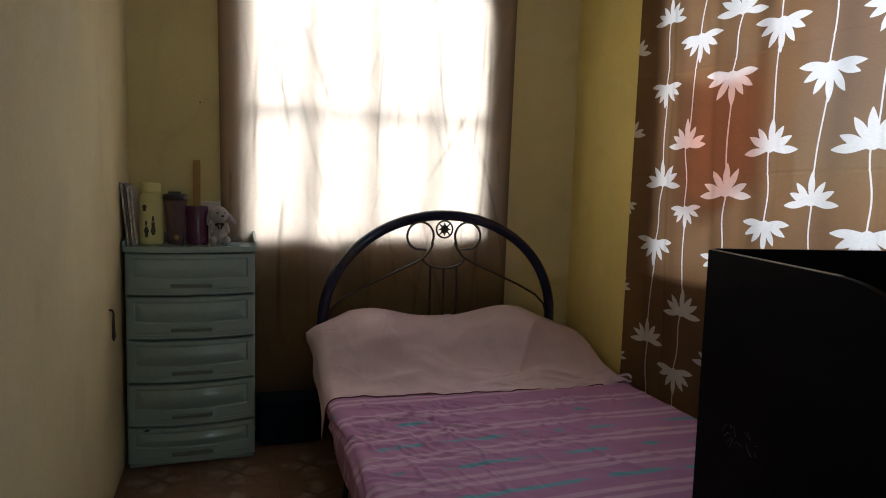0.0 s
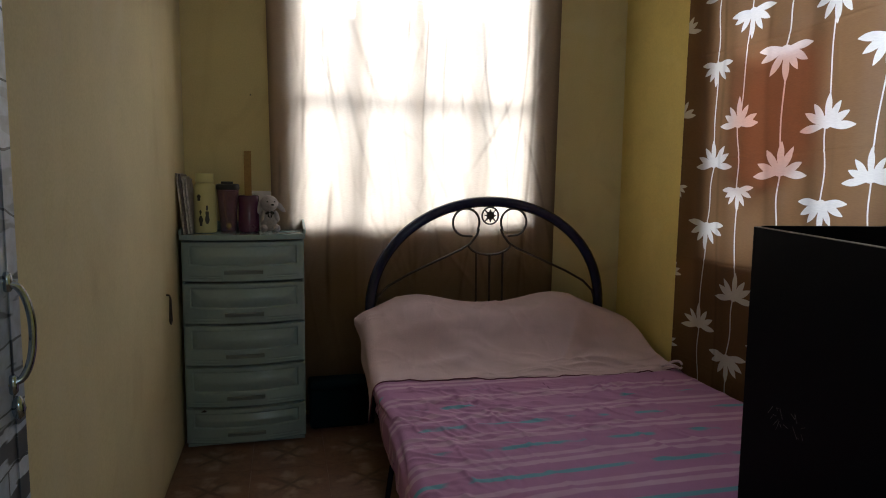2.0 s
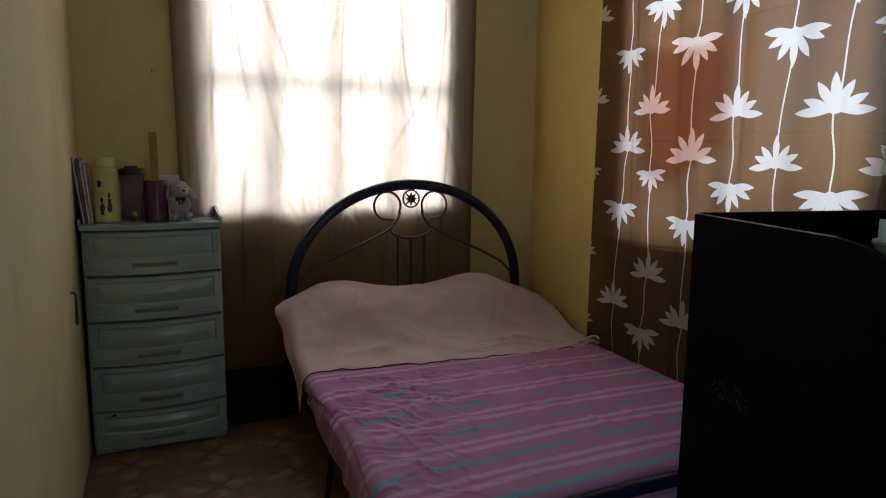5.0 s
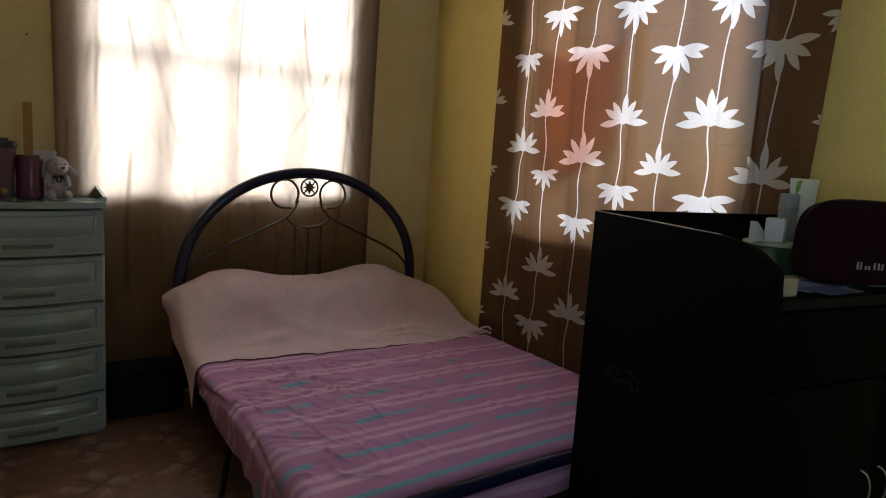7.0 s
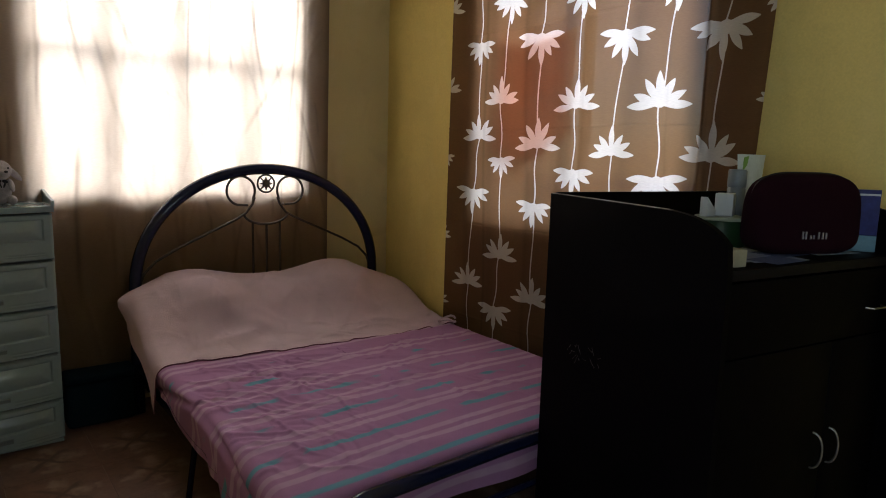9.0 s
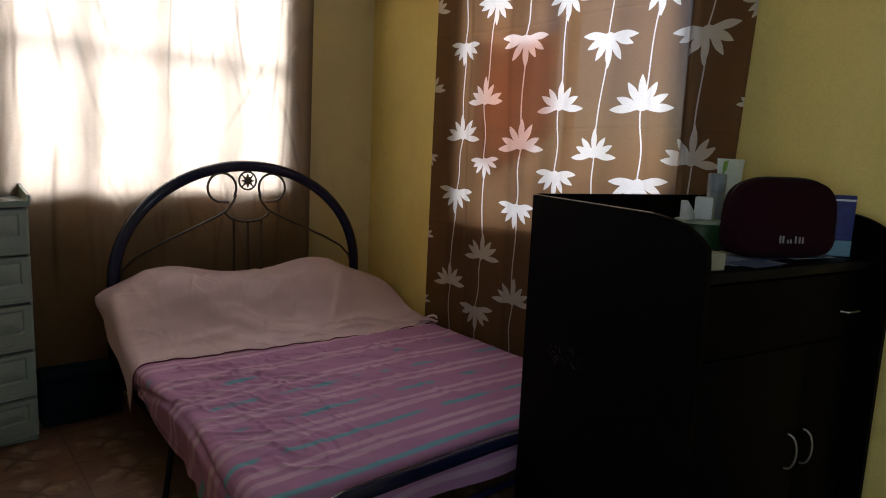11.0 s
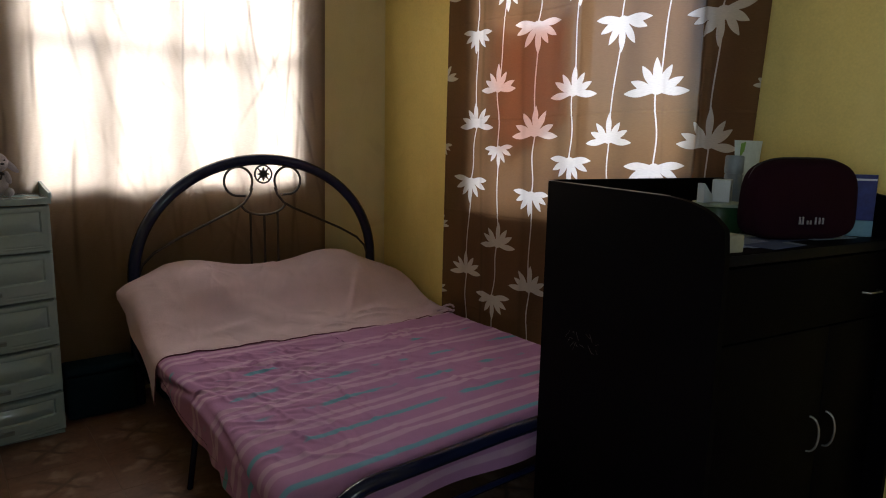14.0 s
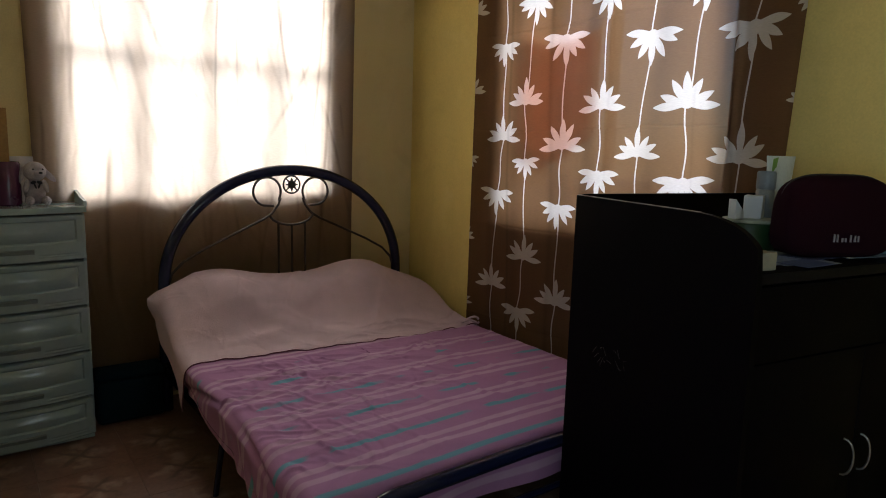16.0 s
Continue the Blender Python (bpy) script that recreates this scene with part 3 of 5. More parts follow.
def print_mask(Y, Z, strands):
    """How far each point lies inside the printed plants; above nought is inside."""
    best = np.full(Y.shape, -0.02)
    def stem(p, q, half):
        d = np.array(q) - np.array(p)
        L = max(1e-6, math.hypot(*d))
        t = np.clip(((Y - p[0]) * d[0] + (Z - p[1]) * d[1]) / L ** 2, 0, 1)
        bend = 0.006 * np.sin(t * math.pi * 2 + p[1] * 9)
        return half - np.hypot(Y - p[0] - t * d[0] - bend, Z - p[1] - t * d[1])
    for strand in strands:
        for i, (y, z, up, size) in enumerate(strand):
            s = 1 if up else -1
            rng = random.Random(int(y * 1000) + int(z * 100))
            near = (np.abs(Y - y) < 1.3 * size) & (np.abs(Z - z) < 1.4 * size)
            if near.any():
                yy, zz = Y[near], Z[near]
                val = np.full(yy.shape, -0.02)
                # fan of leaves from level to upright
                for k, (deg, reach) in enumerate(((-1, 1.0), (25, 0.90), (55, 0.88), (90, 1.0), (124, 0.88), (155, 0.90), (181, 1.0))):
                    a = math.radians(deg + rng.uniform(-5, 5))
                    ln = size * (reach + rng.uniform(-0.06, 0.05))
                    ca, sa = math.cos(a), math.sin(a) * s
                    z0 = z + 0.06 * size * s
                    t = ((yy - y) * ca + (zz - z0) * sa) / ln
                    d = np.abs(-(yy - y) * sa + (zz - z0) * ca)
                    tt = np.clip(t, 0, 1)
                    w = 0.112 * size * np.sin(math.pi * tt ** 1.25) + 0.014 * size * (1 - tt)
                    val = np.maximum(val, np.where((t > 0) & (t < 1), w - d, -0.02))
                core = 0.19 * size - np.hypot((yy - y) * 0.85, zz - z - 0.17 * size * s)
                val = np.maximum(val, core)
                best[near] = np.maximum(best[near], val)
            if i + 1 < len(strand):
                best = np.maximum(best, stem((y, z), strand[i + 1][:2], 0.0034))
    return best


def print_curtain():
    c = thing("printed_curtain", (2.075, 2.32, 0.13), "brown curtain printed with white palm-like plants, backlit", "curtain")
    c.matrix_world = EAST @ pose(2.075, 2.32, 0.13)
    ys, zs = np.arange(1.49, 3.16, 0.0042), np.arange(0.13, 2.52, 0.0042)
    Y, Z = np.meshgrid(ys, zs)
    strands = (
        ((3.173, 2.022, 1, 0.099), (3.178, 1.612, 1, 0.094), (3.178, 1.279, 0, 0.069), (3.196, 0.837, 1, 0.079), (3.201, 0.467, 1, 0.079)),
        ((2.933, 2.413, 0, 0.119), (2.944, 2.133, 1, 0.109), (2.948, 1.848, 0, 0.109), (2.941, 1.368, 1, 0.125), (2.971, 1.106, 0, 0.125), (2.995, 0.592, 1, 0.117), (2.989, 0.308, 0, 0.119)),
        ((2.681, 2.400, 1, 0.120), (2.740, 2.042, 0, 0.125), (2.791, 1.542, 1, 0.124), (2.775, 1.274, 0, 0.100), (2.763, 0.765, 1, 0.122), (2.786, 0.508, 0, 0.126), (2.774, 0.203, 1, 0.120)),
        ((2.509, 2.425, 0, 0.131), (2.525, 2.082, 1, 0.133), (2.560, 1.852, 0, 0.138), (2.557, 1.327, 1, 0.140), (2.561, 1.061, 0, 0.115), (2.552, 0.567, 1, 0.124), (2.556, 0.297, 0, 0.120)),
        ((2.298, 2.371, 1, 0.121), (2.319, 2.021, 0, 0.133), (2.335, 1.506, 1, 0.133), (2.333, 1.232, 0, 0.123), (2.327, 0.715, 1, 0.121)),
        ((2.085, 2.214, 1, 0.132), (2.095, 1.815, 0, 0.138), (2.133, 1.301, 1, 0.118), (2.114, 0.996, 0, 0.122), (2.114, 0.488, 1, 0.122)),
        ((1.850, 2.271, 0, 0.123), (1.864, 1.995, 0, 0.133), (1.921, 1.498, 1, 0.145), (1.911, 1.219, 0, 0.137), (1.909, 0.688, 1, 0.122)),
        ((1.632, 2.122, 1, 0.123), (1.677, 1.803, 0, 0.140), (1.691, 1.287, 1, 0.140), (1.681, 0.890, 0, 0.123)),
        ((1.457, 1.877, 0, 0.093), (1.452, 1.506, 1, 0.072), (1.452, 1.094, 0, 0.093)),
    )
    mask = print_mask(Y, Z, strands)
    drop = (2.52 - Z) / 2.4
    Xf = 2.072 + 0.013 * fold_noise(Y, Z * 0.5, 11) * (0.4 + 0.6 * drop)
    # one sharp standing fold near the free edge, and soft pressed creases from storage
    Xf -= 0.016 * np.exp(-((Y - 1.745 - 0.02 * np.sin(Z * 3)) / 0.012) ** 2)
    for z0 in (0.42, 0.93, 1.42, 1.90):
        Xf -= 0.0022 * np.exp(-((Z - z0 - 0.01 * np.sin(Y * 4)) / 0.004) ** 2)
    # fold shade set into the cloth: broad soft gathers, sharp pleats, turned edges
    layers = 0.14 * fold_noise(Y, Z * 0.4, 17)
    for y0, lean, w, hold in ((1.725, 0.03, 0.010, 0.45), (1.70, 0.03, 0.030, 0.22), (2.06, -0.03, 0.045, 0.24), (2.30, 0.02, 0.012, 0.20), (2.62, 0.03, 0.014, 0.22), (2.90, 0.02, 0.010, 0.30), (2.86, 0.02, 0.035, 0.20), (2.46, -0.02, 0.030, 0.14), (1.88, 0.02, 0.008, 0.20), (3.02, 0.0, 0.03, 0.25)):
        g = np.exp(-((Y - y0 - lean * (Z - 1.4) - 0.008 * np.sin(Z * 5 + y0 * 7)) / w) ** 2)
        layers += hold * g
        Xf -= 0.006 * hold * g
    layers += 0.4 * np.exp(-((Y - 1.49) / 0.018) ** 2) + 0.4 * np.exp(-((Y - 3.16) / 0.018) ** 2)
    layers = np.clip(layers, 0, 0.75)
    Xf = np.clip(Xf, 2.03, 2.116)
    # the free edge draws in lower down
    Yd = Y + 0.035 * np.clip((2.15 - Z) / 0.9, 0, 1) * np.clip((1.74 - Y) / 0.25, 0, 1)
    pos = np.stack([Xf - 2.075, Yd - 2.32, Z - 0.13], -1)
    part("cloth", grid_mesh("cloth", pos, PRINT, "print", mask, layers), PRINT, c)
    part("heading", box_mesh((-0.016, -0.828, 2.37), (0.012, 0.836, 2.42), 0.005), HEM, c, "stitched brown heading")


print_curtain()
rod = thing("curtain_rod", (2.075, 2.32, 2.53), "thin white metal curtain rod on two brackets", "rod")
rod.matrix_world = EAST @ pose(2.075, 2.32, 2.53)
part("rod", tube_mesh([(0, -0.92, 0), (0, 0.92, 0)], 0.008, 10), CHROME, rod)
for y in (-0.88, 0.88):
    part("bracket", box_mesh((-0.008, y - 0.01, -0.012), (0.05, y + 0.01, -0.008), 0.001), CHROME, rod)


# ---- bed ----
BX0, BX1, BY0, BY1, BZ = 0.47, 1.975, 1.80, 3.585, 0.385
HX, HR = 1.185, 0.655     # headboard centre and half width


def bed():
    b = thing("bed", (1.2, 3.62, 0.0), "double steel bed with a navy arched headboard and bronze scrollwork", "bed")
    P = lambda x, z, y=3.62: (x - 1.2, y - 3.62, z)
    arch = [P(HX - HR - 0.004, 0.0)] + [P(HX - HR - 0.004 * (1 - k), 0.1 + 0.45 * k) for k in np.linspace(0, 1, 6)]
    arch += [P(HX - HR * math.cos(a), 0.60 + 0.582 * math.sin(a) ** 0.94) for a in np.linspace(0.02, math.pi - 0.02, 56)]
    arch += [P(HX + HR + 0.004 * (1 - k), 0.1 + 0.45 * k) for k in np.linspace(1, 0, 6)] + [P(HX + HR + 0.004, 0.0)]
    part("headboard_arch", tube_mesh(arch, 0.028, 16), NAVY, b, "thick glossy navy tube bent to an arch")
    r = 0.0065
    for s in (-1, 1):
        # scroll: a hook that curls round, then sweeps down and out to the arch
        pts = [P(HX + s * 0.100, 0.995)]
        cx, cz, cr = HX + s * 0.135, 1.070, 0.074
        for a in np.linspace(math.radians(-75), math.radians(-75) + 1.62 * math.pi, 30):
            pts.append(P(cx + s * cr * math.cos(a), cz + cr * math.sin(a)))
        pts += [P(HX + s * x, z) for x, z in ((0.062, 1.035), (0.075, 1.000), (0.110, 0.955), (0.16, 0.925), (0.30, 0.862), (0.45, 0.795), (0.56, 0.735), (0.615, 0.68), (0.632, 0.63), (0.636, 0.58))]
        part("scroll", tube_mesh(pts, r, 8), IRON, b)
        if s > 0:
            part("scroll_tip", lathe_mesh([(0.002, -0.008), (0.008, -0.004), (0.009, 0.002), (0.004, 0.008)], 12, P(HX + 0.098, 0.997)), CHROME, b, "bare metal scroll tip")
    ring = [P(HX + 0.046 * math.cos(a), 1.106 + 0.046 * math.sin(a)) for a in np.linspace(0, math.tau, 30, endpoint=False)]
    part("rosette_ring", tube_mesh(ring, 0.005, 8, True), IRON, b)
    outline = []
    for k in range(16):
        rr = 0.036 if k % 2 == 0 else 0.019
        outline.append((P(0, 0)[0] + HX + rr * math.cos(k * math.tau / 16), 1.106 + rr * math.sin(k * math.tau / 16)))
    part("rosette_star", prism_mesh(outline, 1, -0.005, 0.005), IRON, b)
    for k in range(4):
        a = math.pi / 4 + k * math.pi / 2
        part("rosette_spoke", tube_mesh([P(HX + 0.02 * math.cos(a), 1.106 + 0.02 * math.sin(a)), P(HX + 0.046 * math.cos(a), 1.106 + 0.046 * math.sin(a))], 0.004, 6), IRON, b)
    cup = [P(HX + 0.122 * math.sin(a), 0.955 - 0.062 * math.cos(a)) for a in np.linspace(-1.45, 1.45, 22)]
    part("scroll_cup", tube_mesh(cup, r, 8), IRON, b)
    for dx in (-0.075, 0.0, 0.075):
        part("spindle", tube_mesh([P(HX + dx, 0.42), P(HX + dx, 0.893 + (0.012 if dx else 0.0))], r, 8), IRON, b)
    part("head_rail", tube_mesh([P(HX - HR, 0.40), P(HX + HR, 0.40)], 0.018, 12), NAVY, b)
    for x in (BX0 + 0.05, BX1 - 0.06):
        part("side_rail", box_mesh((x - 0.018 - 1.2, BY0 + 0.02 - 3.62, 0.20), (x + 0.018 - 1.2, -0.02, 0.25), 0.004), NAVY, b)
    fy = 1.775
    fa = [P(0.50, 0.0, fy), P(0.50, 0.14, fy)] + [P(0.50 + 0.20 * (1 - math.cos(a)), 0.14 + 0.215 * math.sin(a), fy) for a in np.linspace(0.1, math.pi / 2, 12)]
    fa += [P(1.2, 0.362, fy)] + [P(1.90 - 0.20 * (1 - math.cos(a)), 0.14 + 0.215 * math.sin(a), fy) for a in np.linspace(math.pi / 2, 0.1, 12)] + [P(1.90, 0.14, fy), P(1.90, 0.0, fy)]
    part("foot_rail", tube_mesh(fa, 0.024, 14), NAVY, b, "glossy navy tube bent round at the corners")
    part("foot_crossbar", tube_mesh([P(0.52, 0.20, fy), P(1.88, 0.20, fy)], 0.012, 10), NAVY, b)
    for x in (BX0, BX1 - 0.06):
        part("leg", tube_mesh([P(x, 0.0, 2.677), P(x + 0.03 * (x < 1), 0.21, 2.677)], 0.011, 10), NAVY, b)
    for y in np.linspace(1.95, 3.5, 9):
        part("slat", box_mesh((BX0 + 0.07 - 1.2, y - 0.03 - 3.62, 0.232), (BX1 - 0.08 - 1.2, y + 0.03 - 3.62, 0.246), 0.002), IRON, b)


bed()
single("mattress", box_mesh((BX0 + 0.06, BY0 + 0.015, 0.251), (BX1 - 0.02, BY1, BZ - 0.032), 0.035, 4), MATTRESS, "thin foam mattress under a striped bedspread", "mattress")


def bed_top(x, y):
    """Height of the lying cloth over the mattress."""
    z = BZ + 0.006 * np.sin(x * 3.1 + 1) * np.sin(y * 2.3)
    return z - 0.010 * np.exp(-((y - 1.8) / 0.18) ** 2)


def drape(a, lo, hi, r, fall):
    """Runs over a bed from below one edge to below the other: place across, and drop under the top."""
    flat = hi - lo - 2 * r
    arc = r * math.pi / 2
    t = a
    x, d = np.empty_like(t), np.zeros_like(t)
    m = t < fall
    x[m], d[m] = lo, r + (fall - t[m])
    m = (t >= fall) & (t < fall + arc)
    q = (t[m] - fall) / r
    x[m], d[m] = lo + r * (1 - np.cos(q)), r * (1 - np.sin(q))
    m = (t >= fall + arc) & (t < fall + arc + flat)
    x[m] = lo + r + t[m] - fall - arc
    m = (t >= fall + arc + flat) & (t < fall + 2 * arc + flat)
    q = (t[m] - fall - arc - flat) / r
    x[m], d[m] = hi - r * (1 - np.sin(q)), r * (1 - np.cos(q))
    m = t >= fall + 2 * arc + flat
    x[m], d[m] = hi, r + (t[m] - fall - 2 * arc - flat)
    return x, d, fall * 2 + 2 * arc + flat


def creases(X, Y, seed, count, box, amp, width=(0.012, 0.03), length=(0.08, 0.35), turn=0.7, lean=0.0):
    rng = np.random.RandomState(seed)
    out = np.zeros_like(X)
    for _ in range(count):
        x0, y0 = rng.uniform(box[0], box[1]), rng.uniform(box[2], box[3])
        a, L, w = lean + rng.uniform(-turn, turn), rng.uniform(*length), rng.uniform(*width)
        u, v = (X - x0) * math.cos(a) + (Y - y0) * math.sin(a), -(X - x0) * math.sin(a) + (Y - y0) * math.cos(a)
        v = v + 0.15 * L * np.sin(u / L * 2.2 + a * 5)
        out += rng.uniform(0.4, 1.0) * amp * np.exp(-(u / L) ** 2 - (v / w) ** 2) * rng.choice([1, 1, -0.6])
    return out


def bedspread():
    full = drape(np.zeros(1), BX0, BX1, 0.05, 0.13)[2]
    a = np.linspace(0, full, 440)
    x, d, _ = drape(a, BX0, BX1, 0.05, 0.13)
    ya = np.linspace(0, 1.52, 420)
    foot_fall, fr = 0.10, 0.05
    y, e = np.empty_like(ya), np.zeros_like(ya)
    m = ya < foot_fall
    y[m], e[m] = BY0, fr + foot_fall - ya[m]
    arc = fr * math.pi / 2
    m = (ya >= foot_fall) & (ya < foot_fall + arc)
    q = (ya[m] - foot_fall) / fr
    y[m], e[m] = BY0 + fr * (1 - np.cos(q)), fr * (1 - np.sin(q))
    m = ya >= foot_fall + arc
    y[m] = BY0 + fr + ya[m] - foot_fall - arc
    X, Yg = np.meshgrid(x, y)
    D, E = np.meshgrid(d, e)
    A, S = np.meshgrid(a, ya)
    # the west side hangs short by the pillows and longer towards the foot
    west = A < full / 2
    length = np.clip(0.115 + (2.93 - Yg) * 0.125, 0.11, 0.21) / 0.18
    D = np.where(west, D * length, D)
    drop = np.maximum(D, E) + 0.35 * np.minimum(D, E)
    wr = creases(X, Yg, 4, 60, (0.55, 1.95, 1.85, 3.1), 0.0045, (0.012, 0.03), (0.06, 0.25), 0.6, -0.2)
    wr += creases(X, Yg, 5, 110, (0.52, 1.65, 2.2, 2.95), 0.0066, (0.007, 0.015), (0.03, 0.15), 0.6, -0.65)
    wr += creases(X, Yg, 6, 60, (0.50, 0.95, 1.9, 3.0), 0.0066, (0.007, 0.014), (0.03, 0.11), 0.8, -0.9)
    wr += creases(X, Yg, 7, 160, (0.52, 1.95, 1.85, 3.05), 0.0022, (0.006, 0.011), (0.02, 0.08), 1.5)
    wr += creases(X, Yg, 8, 30, (1.3, 1.95, 2.7, 3.05), 0.0065, (0.008, 0.016), (0.05, 0.15), 0.5, 0.6)
    wr = 1.35 * np.where(wr > 0, 0.016 * np.tanh(wr / 0.016), 0.006 * np.tanh(wr / 0.006))
    wr *= 1 - 0.75 * np.clip(D / 0.08, 0, 1)
    wr *= 1 - 0.8 / (1 + np.exp(-(Yg - 2.99 + 0.085 * (X - 0.5)) / 0.02))
    Z = bed_top(X, Yg) + 0.004 + wr - drop
    side = np.clip(D / 0.05, 0, 1)
    # hanging side bellies out and its hem wanders
    bulge = np.clip((D - 0.03) / 0.15, 0, 1)
    X = X - west * (0.022 * np.clip((2.6 - Yg) / 0.7, 0, 1) - 0.007 * np.clip((Yg - 2.72) / 0.2, 0, 1))
    X = X - west * bulge * (0.006 * np.sin(Yg * 9 + 1) - 0.006 + 0.006 * np.sin(Yg * 31 + D * 40 + 3 * np.sin(Yg * 8)))
    # a long tuck runs slantwise down the hanging side
    tuck = np.exp(-((D - 0.06 - 0.05 * np.sin(Yg * 4.2 + 0.4)) / 0.016) ** 2)
    X = X + west * 0.014 * tuck * np.clip(D / 0.03, 0, 1)
    Z = Z - west * bulge * 0.005 * np.sin(Yg * 7.0 + 0.6)
    Yg = Yg - 0.015 * np.clip((E - 0.02) / 0.1, 0, 1) * np.sin(X * 11)
    pos = np.stack([X, Yg, np.maximum(Z, 0.05)], -1)
    along = S + 0.005 * np.sin(A * 4)
    b = thing("bedspread", (0, 0, 0), "mauve bedspread with pale pink and teal stripes, spread over the mattress", "bedspread")
    part("cover", grid_mesh("cover", pos[:, 6:], SHEET, "along", along[:, 6:]), SHEET, b)
    fold = pos[:, :7].copy()
    fold[:, :, 0] -= 0.0015
    part("hem", grid_mesh("hem", fold, SHEET, "along", along[:, :7]), SHEET, b)


bedspread()


def blanket_top(x, y):
    """Two pillows side by side lift the blanket towards the headboard."""
    rise = 1 / (1 + np.exp(-(y - 3.33) / 0.06))
    hump = 0.205 + 0.052 * np.exp(-((x - 0.78) / 0.20) ** 2) + 0.052 * np.exp(-((x - 1.52) / 0.20) ** 2)
    left = 0.74 + 0.26 * np.clip((x - BX0 + 0.02) / 0.22, 0, 1) ** 0.8
    right = 0.42 + 0.58 * np.clip((BX1 + 0.03 - x) / 0.36, 0, 1) ** 0.62
    slope = 0.04 * np.clip((y - 3.05) / 0.3, 0, 1)
    return bed_top(x, y) + 0.009 + (hump * rise + slope) * left * right


def blanket():
    b = thing("blanket", (1.2, 3.3, BZ), "dusty pink fleece blanket with dark piping spread over the pillows", "blanket")
    full = drape(np.zeros(1), BX0 + 0.002, BX1 + 0.012, 0.045, 0.11)[2]
    a = np.linspace(0, full, 340)
    x, d, _ = drape(a, BX0 + 0.002, BX1 + 0.012, 0.045, 0.11)
    t = np.linspace(0, 1, 170)
    A, Tt = np.meshgrid(a, t)
    X, D = np.meshgrid(x, t)[0], np.meshgrid(d, t)[0]
    front = 3.075 - 0.085 * (X - 0.5) + 0.03 * np.exp(-((X - 1.9) / 0.1) ** 2) + 0.006 * np.sin(X * 23) + 0.004 * np.sin(X * 61)
    Y = front + (3.590 - front) * Tt
    wr = creases(X, Y, 21, 26, (0.6, 1.9, 3.05, 3.5), 0.011, (0.02, 0.05), (0.1, 0.4)) + creases(X, Y, 22, 16, (1.25, 1.95, 2.98, 3.14), 0.009, (0.008, 0.016), (0.08, 0.25), 0.35)
    wr += creases(X, Y, 23, 160, (0.5, 1.95, 3.0, 3.58), 0.0018, (0.006, 0.014), (0.03, 0.12), 1.5)
    wr -= 0.004 * np.exp(-(Tt / 0.02) ** 2)
    Z = blanket_top(X, Y) + wr - D * (1 + 0.10 * np.sin(Y * 13))
    left = A < full / 2
    hang = np.clip((D - 0.03) / 0.15, 0, 1)
    X = X - np.where(left, 1, -1) * hang * (-0.002 + 0.010 * np.sin(Y * 17)) - np.where(left, hang * 0.022 * (1 - Tt), 0)
    # the hanging corner falls to a point at the front
    Z = Z - np.where(left, hang * 0.012 * (1 - Tt) ** 2, 0)
    Y = Y - np.where(left, hang * 0.05 * (1 - Tt), 0)
    ear = np.exp(-((Tt - 0.97) / 0.10) ** 2) * np.where(left, np.clip((D + 0.02) / 0.05, 0, 1) * np.clip((0.12 - D) / 0.06, 0, 1), 0)
    X = X - 0.030 * ear
    Z = Z + 0.018 * ear
    Z = np.maximum(Z, 0.16)
    pos = np.stack([X - 1.2, Y - 3.3, Z - BZ], -1)
    part("cover", grid_mesh("cover", pos, BLANKET), BLANKET, b)
    hem = pos[0].copy()
    hem[:, 2] -= 0.002
    part("piping", tube_mesh([tuple(p) for p in hem[::2]], 0.0027, 6), PIPING, b, "thin maroon piping along the edge")
    loop = [(1.925 - 1.2 + 0.048 * math.cos(q) * (1 + 0.3 * math.sin(q)), 2.985 - 3.3 + 0.036 * math.sin(q), 0.028 + 0.010 * math.sin(q * 2)) for q in np.linspace(0, math.tau * 0.9, 22)]
    part("cord_loop", tube_mesh(loop, 0.006, 8), BLANKET, b, "pale fabric loop at the corner")


blanket()


